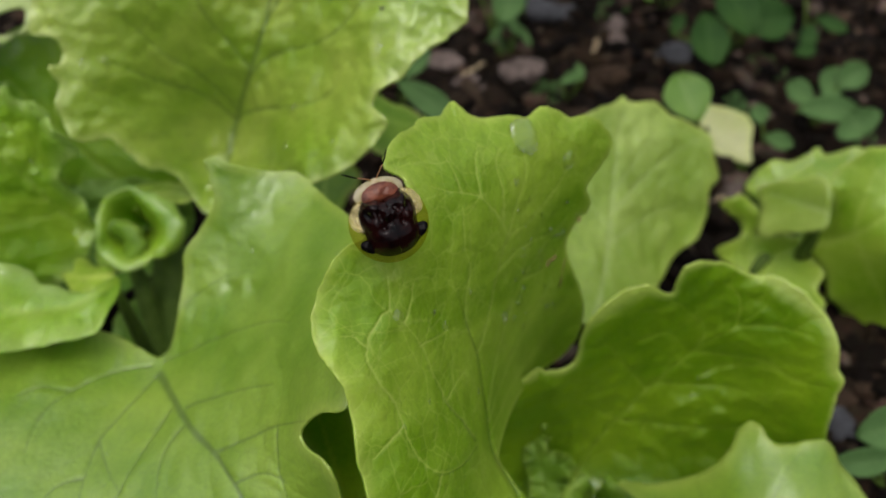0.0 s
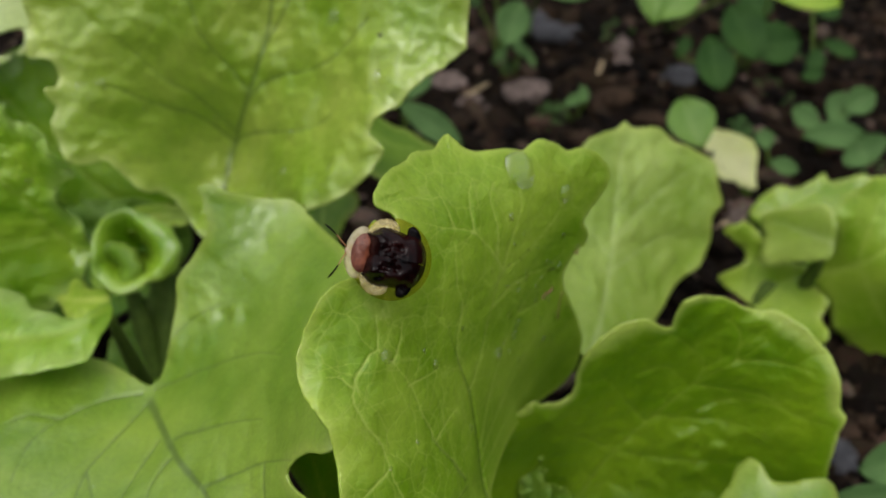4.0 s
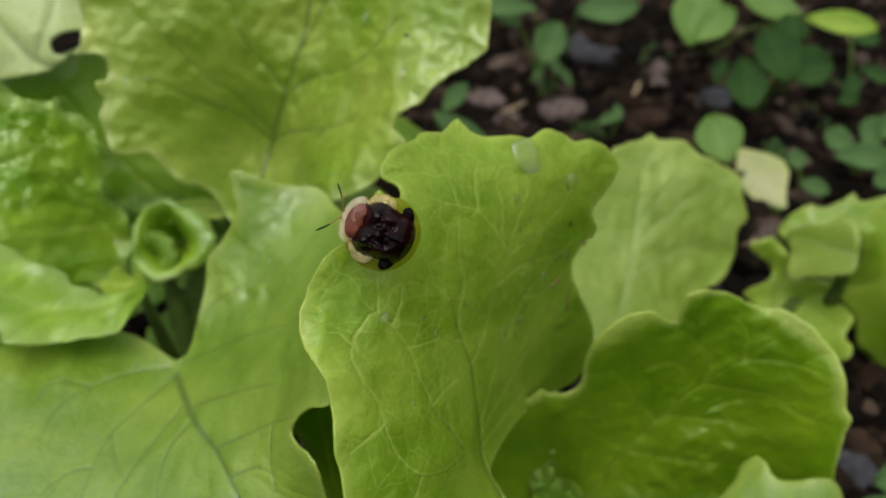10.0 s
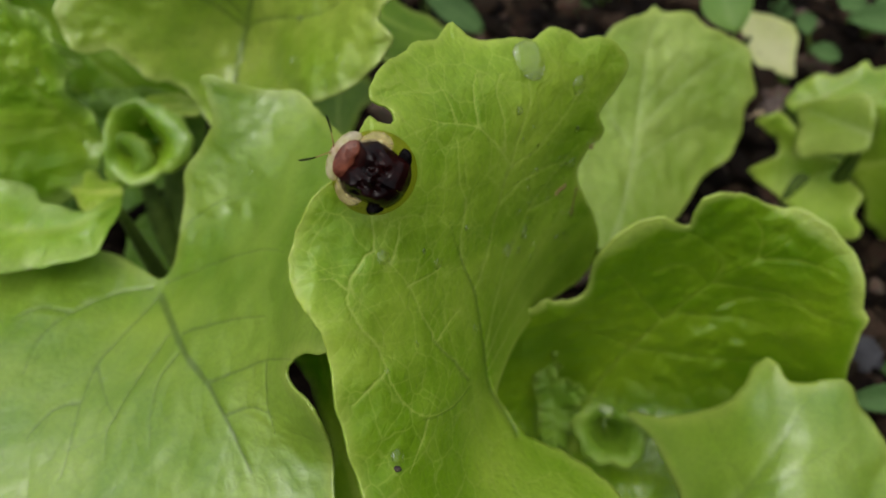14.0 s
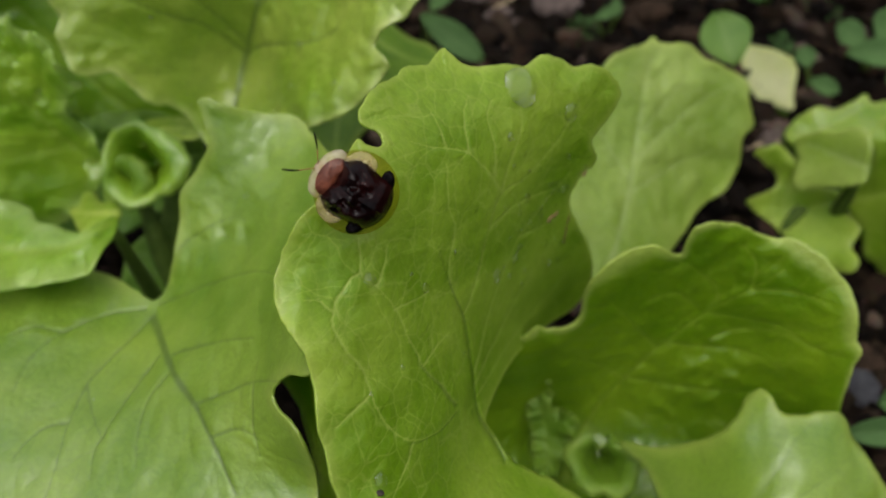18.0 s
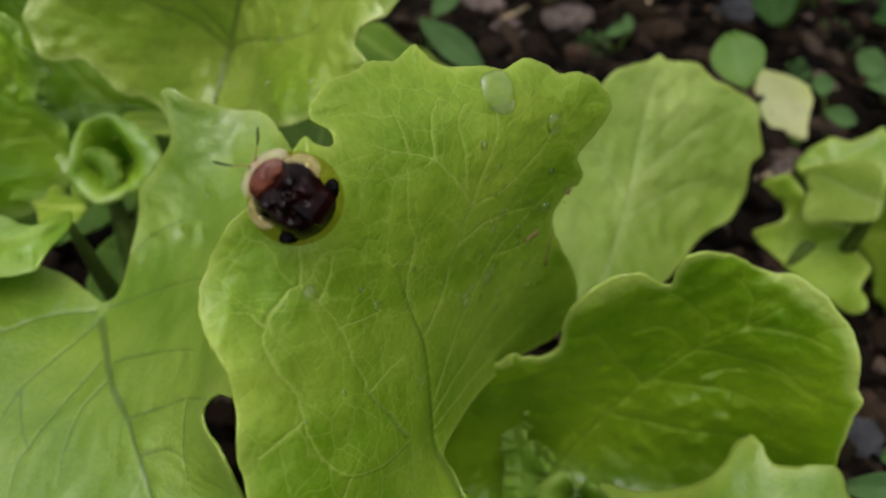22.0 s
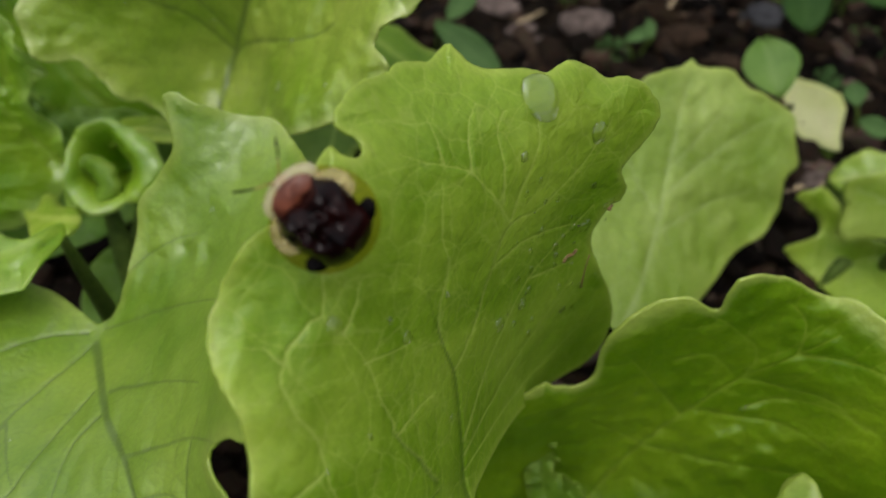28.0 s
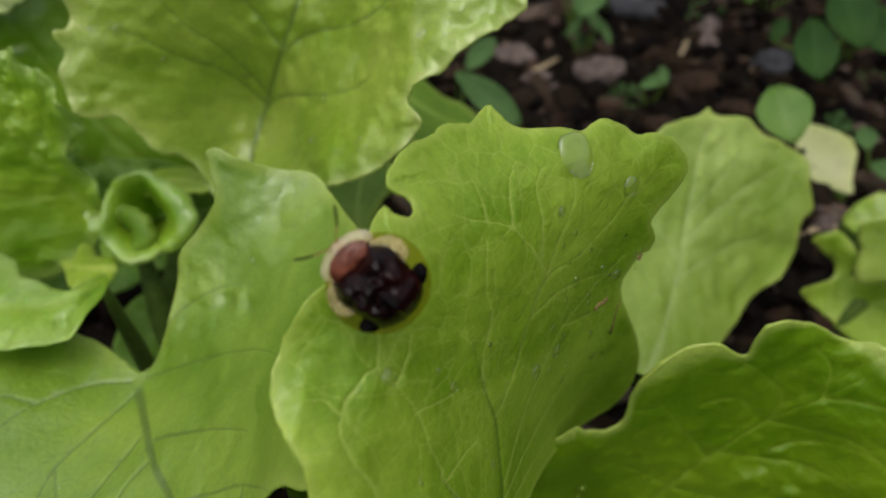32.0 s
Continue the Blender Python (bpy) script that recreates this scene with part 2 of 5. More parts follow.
def water():
    """Clear water lying on a leaf."""
    m, t, b = material("water", 0.03)
    glass = node(t, "ShaderNodeBsdfGlass", Roughness=0.02, IOR=1.33)
    glass.inputs["Color"].default_value = (1.0, 1.0, 0.97, 1)
    see, both = t.nodes.new("ShaderNodeBsdfTransparent"), t.nodes.new("ShaderNodeMixShader")
    both.inputs[0].default_value = 0.12
    t.links.new(see.outputs[0], both.inputs[1])
    t.links.new(glass.outputs[0], both.inputs[2])
    facing, edge = node(t, "ShaderNodeLayerWeight", Blend=0.22), t.nodes.new("ShaderNodeMath")
    edge.operation = "MULTIPLY_ADD"
    edge.inputs[1].default_value, edge.inputs[2].default_value = 0.36, 0.055
    t.links.new(facing.outputs["Facing"], edge.inputs[0])
    gloss, skin = node(t, "ShaderNodeBsdfGlossy", Roughness=0.08), t.nodes.new("ShaderNodeMixShader")
    for out, slot in ((edge.outputs[0], 0), (both.outputs[0], 1), (gloss.outputs[0], 2)):
        t.links.new(out, skin.inputs[slot])
    t.links.new(skin.outputs[0], t.nodes["Material Output"].inputs["Surface"])
    return m


WATER = water()


# ---- mesh helpers ----
def part(name, bm, mat, parent=None, label="", smooth=True):
    """Links a bmesh as one mesh object under a thing or under a part."""
    me = bpy.data.meshes.new(name)
    bm.to_mesh(me)
    bm.free()
    return link(name, me, mat, parent, label, smooth)


def link(name, me, mat, parent=None, label="", smooth=True):
    if not me.materials:
        me.materials.append(mat)
    if smooth:
        me.polygons.foreach_set("use_smooth", [True] * len(me.polygons))
    ob = new(name, me)
    ob.parent = parent
    return tagged(ob, label) if label else ob


def thing(name, label, category, at=(0, 0, 0), group="", kind=""):
    ob = new(name)
    ob.location = Vector(at) * MM
    ob.empty_display_size = 0.005
    return tagged(ob, label, category, group, kind)


def tube(points, radii, sides=8, scale=MM):
    """A tapering round rod along points."""
    bm = bmesh.new()
    pts = [Vector(p) for p in points]
    loops = []
    for i, p in enumerate(pts):
        way = (pts[min(i + 1, len(pts) - 1)] - pts[max(i - 1, 0)]).normalized()
        a = way.cross(Vector((0.31, 0.17, 0.93))).normalized()
        b = way.cross(a)
        r = radii[min(i, len(radii) - 1)]
        loops.append([bm.verts.new((p + r * (a * math.cos(t) + b * math.sin(t))) * scale) for t in (2 * math.pi * k / sides for k in range(sides))])
    for u, v in zip(loops, loops[1:]):
        for k in range(sides):
            bm.faces.new((u[k], u[(k + 1) % sides], v[(k + 1) % sides], v[k]))
    bm.faces.new(list(reversed(loops[0])))
    bm.faces.new(loops[-1])
    bmesh.ops.recalc_face_normals(bm, faces=bm.faces)
    return bm


def spline(points, steps, closed):
    """A rounded line through the points."""
    p = np.array(points, float)
    n = len(p)
    out = []
    for i in range(n if closed else n - 1):
        a, b, c, d = (p[(i + k) % n] if closed else p[min(max(i + k, 0), n - 1)] for k in (-1, 0, 1, 2))
        for s in range(steps):
            u = s / steps
            out.append(0.5 * (2 * b + (c - a) * u + (2 * a - 5 * b + 4 * c - d) * u * u + (3 * b - a - 3 * c + d) * u ** 3))
    if not closed:
        out.append(p[-1])
    return np.array(out)


def thin_plate(points, heights, stiff=20.0):
    """The smooth sheet that bends through heights given at points of the plane."""
    n = len(points)

    def kernel(q):
        d = np.linalg.norm(q[:, None] - points[None], axis=2)
        return np.where(d > 0, d * d * np.log(np.maximum(d, 1e-9)), 0)

    a = np.zeros((n + 3, n + 3))
    a[:n, :n] = kernel(points) + stiff * np.eye(n)
    a[:n, n] = a[n, :n] = 1
    a[:n, n + 1:], a[n + 1:, :n] = points, points.T
    w = np.linalg.solve(a, np.r_[heights, 0, 0, 0])
    return lambda q: kernel(q) @ w[:n] + w[n] + q @ w[n + 1:]


def to_line(q, line, closed=False):
    """Each point's distance to a line, how far along the line it lies, and the nearest point."""
    a = line
    b = np.roll(line, -1, 0) if closed else line[1:]
    a = a if closed else line[:-1]
    run = np.linalg.norm(b - a, axis=1)
    start = np.r_[0, np.cumsum(run)[:-1]]
    best, along, near = np.full(len(q), 1e9), np.zeros(len(q)), np.zeros((len(q), 2))
    for i in range(len(a)):
        way = (b[i] - a[i]) / max(run[i], 1e-9)
        s = np.clip((q - a[i]) @ way, 0, run[i])
        foot = a[i] + s[:, None] * way
        d = np.linalg.norm(q - foot, axis=1)
        hit = d < best
        best[hit], along[hit], near[hit] = d[hit], (start[i] + s)[hit], foot[hit]
    return best, along, near


def within(q, ring):
    x, y = q[:, 0], q[:, 1]
    odd = np.zeros(len(q), bool)
    for (x1, y1), (x2, y2) in zip(ring, np.roll(ring, -1, 0)):
        if y1 != y2:
            odd ^= ((y1 > y) != (y2 > y)) & (x < (x2 - x1) * (y - y1) / (y2 - y1) + x1)
    return odd


SHAPES = {}
SHAPES['main'] = dict(at=(5, 61, 65),
    margin=[(-4.0, 24.5), (-2.6, 23.4), (-0.9, 22.7), (2.8, 23.3), (4.6, 23.3), (6.7, 24.7), (8.4, 24.6), (10.4, 23.9), (12.4, 24.2), (14.4, 23.8), (16.1, 22.4), (16.3, 20.5), (14.6, 17.6), (13.4, 15.6), (14.3, 14.2), (13.9, 12.8), (12.6, 11.4), (11.5, 8.7), (12.6, 6), (15, 2.4), (16.6, -1.6), (16.2, -5.6), (14.2, -8.8), (11, -10.2), (8, -11.6), (4.6, -13.4), (1.9, -16.8), (3.3, -20), (4.6, -21.7), (6.7, -23.3), (10.2, -25.1), (15, -28), (18.5, -31.2), (19.3, -33.7), (10.5, -33.6), (0.7, -31.3), (-5.4, -28.4), (-8, -24.5), (-11.2, -17), (-12.6, -12), (-13.1, -8), (-13.9, -4.9), (-15.4, -2.8), (-16.6, -1.4), (-17.2, 0.6), (-16.9, 2.8), (-15.9, 5.4), (-14.3, 7.9), (-12.7, 8.8), (-11.7, 10.4), (-11.2, 13.2), (-10.7, 14.3), (-9.7, 13.7), (-8.9, 13.6), (-8.5, 14.3), (-9.3, 15.2), (-10.7, 16.1), (-10.6, 17.8), (-9.6, 19.6), (-8, 20.8), (-7.4, 21.9), (-6, 22.2), (-5, 22.9)],
    bend=[(-3.4, 24.7, 0.9), (5, 20.9, -1), (-1.8, 18.9, 3.9), (10.8, 18.6, -8), (15.6, 22.1, -10.2), (6.9, 24.5, -4.4), (10.2, 9.2, -16), (5.5, 8.5, -9), (2.1, -0.6, -7), (6, 13.4, -4.9), (0.4, 8.6, 2.2), (-1.5, 3.3, 2.5), (-13, -1.9, 18.8), (-13.2, -4.1, 22), (-1, -13.2, 3.5), (-2, -15.1, 5.8), (-7.2, -11.3, 15.4), (-14.1, -7.3, 21.3), (-10.9, 10.9, 17.7), (-11.2, -17.1, 19.6), (-8, -22.5, 20), (0, -26, 8.2), (6.3, -12.5, -27.6), (2.8, -18.9, -7.6), (4.3, -24.1, -2), (10.7, -28.4, -1.7), (17.2, -31.4, -4.4), (14.2, -1, -31.5), (12.4, -10.9, -40), (0.5, -7.1, -4.8), (3.6, -13.9, -16.4), (-17.1, 0.4, 19), (-7, -6.5, 11.8)],
    veins=[[(4.2, -22), (1.8, -18), (0.7, -15.3), (0.1, -11.2), (-0.5, -7.3), (-1.1, -4.1), (-2.1, -1.3), (-2.9, 1.4), (-3.5, 3.7), (-4.2, 5.8), (-5, 7.7)],
        [(-1.1, -4.1), (-0.3, -2.3), (0.5, 0.5), (1.4, 5.2), (2.7, 9.4), (5.5, 11.3), (7.3, 13.6), (9.4, 16.5), (11.4, 20.5)],
        [(2.7, 9.4), (1.7, 11.2), (0.3, 12.8), (-0.9, 13.7), (-3, 13.9), (-4.5, 14), (-6.1, 14.3)],
        [(-0.9, 13.7), (-1.2, 15.6), (-1.3, 17.6), (-1, 19.4)],
        [(2.7, 9.4), (3.7, 13.4), (4.7, 17), (4.2, 19.2)],
        [(2, 11.2), (2, 14.4), (1.3, 17.3), (1.5, 19.3)],
        [(-3, 13.9), (-3.9, 16.2), (-5.1, 18)],
        [(-1.4, -13), (-2.9, -10.6), (-4.6, -8.2), (-5.4, -6.4), (-6.3, -4.3), (-7.1, -2.2), (-7.6, -1.1), (-8.8, 0.7), (-10.1, 2)],
        [(-10.1, 2), (-10.9, 1.4), (-11.8, 0.1), (-12.2, -1.3), (-12.1, -2.6), (-11.3, -4.3), (-9.9, -6.6), (-8.9, -9.2), (-8, -11.6), (-6.8, -13.5), (-5.1, -14.8), (-2.9, -14.9), (-1.3, -13.9)],
        [(-12.1, -1.4), (-13.4, -0.3), (-14.6, -0.1)],
        [(-4.6, -7.9), (-3.3, -6.3), (-2.3, -5.4)],
        [(-7.3, -1.9), (-5.7, -1.3), (-4.4, -0.6)],
        [(-10.2, 1.9), (-10.3, 3.9), (-10.4, 5.2)],
        [(-8.8, 0.7), (-8.2, 2.8), (-8, 4.6)],
        [(-2.1, -1.3), (-2.5, 2), (-2.1, 5.6), (-2.7, 8.3), (-3, 12.4)],
        [(-8.9, -9.2), (-10.5, -10.5), (-11.5, -11.5)],
        [(-5.1, -14.8), (-5.5, -16.3), (-6.6, -19.1)],
        [(0.3, -11.2), (1.2, -6.9), (2.6, -2.3), (5, 4.1), (7.5, 7.6), (11, 12)],
        [(0.4, -12.5), (3.4, -7.6), (6.2, -3), (8.6, 1), (10.4, 4.5)],
        [(0.6, -14), (5, -10), (9, -6.5), (12, -3), (13.6, 0)],
        [(1.4, 5.2), (3.6, 7.4), (6.4, 9), (9.4, 10)],
        [(5, 4.1), (7.4, 5), (9.8, 6)]])
# Lines, widths and strengths of the painted crease shade.
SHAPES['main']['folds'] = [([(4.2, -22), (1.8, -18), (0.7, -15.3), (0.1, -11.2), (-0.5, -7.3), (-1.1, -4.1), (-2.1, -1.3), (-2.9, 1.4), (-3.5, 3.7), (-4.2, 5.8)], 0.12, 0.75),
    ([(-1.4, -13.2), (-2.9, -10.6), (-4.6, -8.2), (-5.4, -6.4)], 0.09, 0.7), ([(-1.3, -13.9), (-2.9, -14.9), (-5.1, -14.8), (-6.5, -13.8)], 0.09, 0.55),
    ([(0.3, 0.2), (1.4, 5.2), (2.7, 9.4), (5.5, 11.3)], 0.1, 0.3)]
SHAPES['right'] = dict(at=(33, 71, 33),
    margin=[(-19.6, 3.9), (-18.3, 3.5), (-15.8, 3.4), (-14, 4.8), (-13.8, 8.3), (-13.2, 10.6), (-11.4, 13.4), (-8.2, 15.5), (-5.5, 15.9), (-2.7, 14.6), (-1.5, 14.8), (-1.6, 17.1), (-0.3, 18.8), (3.3, 19), (6.3, 18.7), (9.4, 17.3), (12.9, 17.1), (15.6, 15.7), (18.4, 13.3), (20.5, 10.6), (21.4, 7.4), (22.1, 4.2), (22.8, 2.2), (22.6, -1.3), (22.7, -6.3), (23, -13.6), (20.2, -22.2), (11, -28.9), (-2.1, -33.6), (-11.2, -34.3), (-20.5, -32.4), (-26.7, -21.1), (-28.8, -10.7), (-27.1, -2.5), (-21.8, 2.2)],
    bend=[(-13.4, 5.9, 6.1), (-1.6, 14.9, 11.3), (-2.4, 15.8, 13.4), (4.8, 18.8, 12.6), (14.8, 16.7, 9.8), (10.1, 18.3, 8.2), (22.2, 2.6, 8.4), (20.7, 10.6, 10), (11.8, 6.4, 1.9), (-3.9, -0.6, -8), (5.8, -5.6, -10), (-4, 8.5, 2.6), (11.2, 4.1, -4.8), (-15, 5.2, 5.2), (-8, 11.2, 8.5), (-18.9, 4.2, 6.4), (-19.5, -0.3, 3.1), (-13, -22, -20.7), (-15.9, -31.4, -12), (-16.6, -11.7, -16.8), (22.7, -11.7, 0.5), (13.5, -9, -10.7), (8.1, -20.2, -19), (-2, -28.8, -12.8)],
    veins=[[(-13, -25.2), (-9.3, -15.5), (-4.6, -7), (0.4, 0.3), (5, 5.6), (9.6, 9.6), (12.8, 12.9)],
        [(5, 5.6), (5.1, 9.5), (0.5, 12.8), (-2.5, 13.9)],
        [(5, 5.4), (9.5, 4.7), (14, 4.3), (18.3, 1.8), (21.5, 1)],
        [(-0.3, 0), (5.5, -0.5), (11.5, -0.6), (17, -3)],
        [(-0.8, -1.3), (-7.6, 5.3), (-10.7, 8)],
        [(9.6, 9.6), (14.1, 9.6), (18.3, 8.6)],
        [(9.6, 9.6), (8.8, 14), (5.7, 16.3)],
        [(-4.6, -7), (-8.7, -4.8), (-13.8, -2.6)],
        [(-4.1, 7.5), (-0.4, 8.5), (3.8, 5.7)],
        [(6.7, 1.1), (10.7, 3), (15.5, 3), (18.5, 1.3)],
        [(-4.6, -7), (3.3, -7.8), (11.1, -7.9), (17, -7)]])
SHAPES['lower'] = dict(at=(45, 57, 30),
    margin=[(-18, -2.5), (-14, -2), (-10.3, -0.5), (-7.4, 1.5), (-4.5, 4.4), (-2.7, 7.5), (-0.8, 8.9), (0.3, 8.1), (1, 6.4), (3.7, 6.1), (7.1, 6.7), (9.9, 5.9), (11.3, 2.9), (14, -0.9), (16.6, -5.4), (13.6, -12.1), (3.3, -15.1), (-5.6, -16.2), (-10.9, -13.7), (-12.8, -9.3), (-15, -5.1)],
    bend=[(-0.7, 8.9, -2.6), (5.8, 1.1, 4.2), (-11.7, -1.4, -7.8), (-2.7, -6.1, 8.4), (10.5, 4.4, -0.9), (-4.7, 1.8, -1), (13.2, -5.4, 1.3), (-12.1, -9.8, -3.2), (0.8, 2.8, 2.7)],
    veins=[[(-8.9, -16.6), (-5, -7.1), (-0.5, -0.7), (2.3, 3), (5.6, 5.6)],
        [(-5, -7.1), (0.5, -3.9), (7.6, -0.5), (10.9, 1.5)],
        [(-5, -7.1), (-7.2, -3.7), (-8.3, -0.5)]])
SHAPES['back'] = dict(at=(35, 118, 26),
    margin=[(-10.8, 11.1), (-8.6, 14.2), (-5.1, 15.9), (-2.5, 17.3), (-0.7, 18.4), (1.5, 17.3), (6.4, 17.5), (10.1, 15.4), (14.6, 13.9), (18.7, 12.1), (19.2, 8.6), (21.2, 3.9), (18.8, 1), (18.7, -4.2), (16.2, -8.5), (9.2, -13.1), (3.3, -19), (-4.4, -23.2), (-10.9, -23.3), (-16.4, -19.7), (-18.9, -12), (-18.1, -1.3), (-14.5, 5.7)],
    bend=[(-0.5, 18, -3.5), (-3.9, -0.9, 2.3), (18.5, 1.4, -13.4), (14.3, -4.7, -14.4), (-8.8, -19.4, 17.5), (-14.8, -3.1, 8.8), (6.4, -14.5, -3.4), (10.1, 15, -8), (-9.7, 12.9, 3.4), (-8.3, -8, 8.1)],
    veins=[[(-10.9, -23.3), (-7.5, -16.4), (-4.8, -7.7), (-3.6, 0.2), (-2.4, 8.4), (-0.7, 15.8)],
        [(-4.2, -4.3), (2.5, 2.1), (11, 8.8), (16, 11)],
        [(-3.6, 0.2), (0, 4.1), (5.9, 11.6)],
        [(-5.5, -9.9), (4, -4.5), (13.2, -1.2)],
        [(-4.8, -7.7), (-8.2, -2.5), (-10.5, 1.7)]])
SHAPES['upper'] = dict(at=(-31, 113, 60),
    margin=[(-30.2, 15.5), (-30.5, 7.2), (-31.2, 3.7), (-27.8, 2.9), (-27.2, 0.4), (-28.6, -1.3), (-27.9, -3.4), (-28.5, -6.7), (-27.4, -10.7), (-25.4, -11.9), (-22.2, -11.4), (-20.8, -12.3), (-19.7, -13.8), (-18, -15.5), (-16.3, -15.5), (-14.2, -16.7), (-11.5, -21.1), (-7.9, -23.4), (-2.1, -21.6), (6.5, -19.8), (11.4, -18.8), (14.4, -18.1), (17.5, -16.7), (20.5, -14.2), (22.7, -11.5), (22.2, -10), (20.9, -8.2), (21.6, -6.6), (23.6, -5.5), (25.7, -4.1), (28, -1.9), (31.1, 0.8), (33.5, 2.5), (34.5, 4.9), (34.8, 9.8), (33.5, 15.7), (26.8, 21.6), (11.6, 27.6), (-7.3, 28.1), (-23.3, 21.6)],
    bend=[(-28.3, -0.9, 2.4), (-27.2, -10.8, -1.3), (-17.2, -14.9, -9.8), (-6.7, -6.9, -22.6), (-0.5, 2, -9), (8.4, -2.6, -3.3), (13.8, -3.2, 0.8), (21, -7.1, 12.1), (9.8, -14.9, 3.9), (17.4, -16.2, 8.3), (-10.9, -16.3, -19.8), (21.4, 4, 11.2), (13.4, 9.1, 3), (2.5, 10.1, -4.2), (-7.5, 8.5, -3), (-17.5, 7.7, 1.9), (34.1, 7.2, 11.5), (11.6, -5.9, -1.7), (4, 2.9, -6.7), (-15.8, -4.2, -9.7), (-31.3, 7.3, 4.1), (1.6, 25.5, 5.8), (30.5, 15.5, 16.3), (-25.3, 17.3, 8.2)],
    veins=[[(-6.8, -23.1), (-7.2, -11.6), (-4.7, -4.5), (-0.9, 1.2), (1.9, 6.3), (4, 12), (5.4, 18), (6, 25.3)],
        [(-2.6, -1.2), (2.8, 2.7), (11.1, 3.1), (15.8, 4.4), (20.8, 8.6)],
        [(-0.9, 1.2), (-3.5, 4.6), (-6.7, 8.4), (-7.8, 13), (-8.2, 18)],
        [(-4.7, -4.5), (-9.5, 0.3), (-13.9, 2.7), (-18.2, 7)],
        [(-5.6, -5.8), (-10.2, -2.3), (-15.7, -1.2), (-20.8, 0.4)],
        [(-6.8, -9), (-4, -5.1), (3, -5.2), (8.6, -5.9), (14.2, -4.6)],
        [(2.1, 7), (7.9, 14), (11.4, 20.7)]])
SHAPES['left_low'] = dict(at=(-33, 60, 53),
    margin=[(-40, 4.2), (-35.1, 5.3), (-28.2, 5.3), (-21.6, 5.1), (-15.6, 4.6), (-10.1, 2.2), (-7.3, 1.1), (-6.1, 2), (-5.7, 3.8), (-5.3, 6.4), (-4.5, 11.7), (-3.9, 16.1), (-0.2, 20.5), (1.3, 23), (0.7, 26.6), (0.4, 28.4), (2, 29), (4.3, 27.9), (8.3, 27.3), (12.6, 27.1), (15.4, 25), (17.1, 23.4), (21.9, 19.9), (24.7, 15.6), (24.7, 10.5), (23.7, 6.6), (23.8, 3), (23.6, 1.1), (20.7, 0.1), (19, -1.3), (18.2, -3), (19.1, -4.2), (21.3, -5), (22.3, -7.1), (22.7, -9.9), (22.8, -14.2), (22.7, -18.2), (18.1, -22.2), (6, -25.3), (-8.4, -26.4), (-21.7, -23.5), (-31.3, -14.4), (-39.1, -2)],
    bend=[(1.4, 28.8, -11.1), (12.7, 27, -15.5), (7.1, 13.3, -12.9), (-0.3, 12.7, -16.9), (9.8, 2.6, 0.9), (15.8, 0.5, 9.8), (18.9, -1.9, 20), (22.6, 0.6, 25.4), (0.1, -4.9, -1.9), (-6.4, -1.2, -14.3), (-3.6, -0, -13.4), (-19.2, -5.5, -5.6), (-23.5, -3.4, -7.2), (-20.9, -12.1, 3.6), (6.1, -7.5, 6), (9.8, -9.9, 11.1), (-5, -11.3, 3.1), (22, -13.2, 15.1), (17.5, -18.8, 17.1), (1.4, -22.6, 14), (-17.4, -23.2, 11.3), (21.9, 15.7, 4.8), (21.1, 6.4, 16.3), (-4.6, 4.7, -18.1), (9.1, 18.9, -13.2), (-35.4, -3.4, -8.4), (-22, 3.8, -16.9), (-34, 3.2, -14.1)],
    veins=[[(-6.2, -1), (-2, -3.5), (3.3, -6.2), (6.5, -7.5), (9.7, -9.8), (11.7, -12.1), (13.6, -14.8)],
        [(-6.7, -1.4), (-9.1, -4.9), (-10.8, -8), (-10.7, -11.6), (-10.2, -15.1), (-10.3, -18.5)],
        [(-7.8, -0.1), (-12.3, -0.8), (-16.6, -2.8), (-18.9, -5.2), (-19, -8.8)],
        [(0.8, -5.7), (-0.8, -8.2), (-0.6, -11.2), (0.5, -14.3)],
        [(-2.2, -4.4), (-4.2, -8.8), (-5.2, -12), (-5.8, -13.6), (-5.1, -16.4)],
        [(-6.1, 0.6), (-2, 2.4), (5.2, 5.5), (11.2, 7.4), (14.7, 7.7)],
        [(0.2, -3.8), (4.1, -2.3), (8.9, -0.7), (13.5, 0.7)]])
SHAPES['left_low']['veins'] += [[(6.4, -7.4), (10.3, -5.6), (14.8, -3.3), (20.1, -1)],
        [(14.8, -3.3), (15.4, -7.7), (16.3, -10.4)],
        [(-6.3, 1.1), (-4.8, 7.6), (0.9, 11.7), (4.9, 13.2)],
        [(-10.8, -8), (-7.8, -10.8), (-5.2, -12.5)],
        [(-16.6, -2.8), (-21, -2.1), (-24.1, -3.3)],
        [(-10.7, -11.6), (-13.8, -12.5), (-15.5, -15)],
        [(9.7, -9.8), (13.3, -8.2), (16.3, -8.6)]]
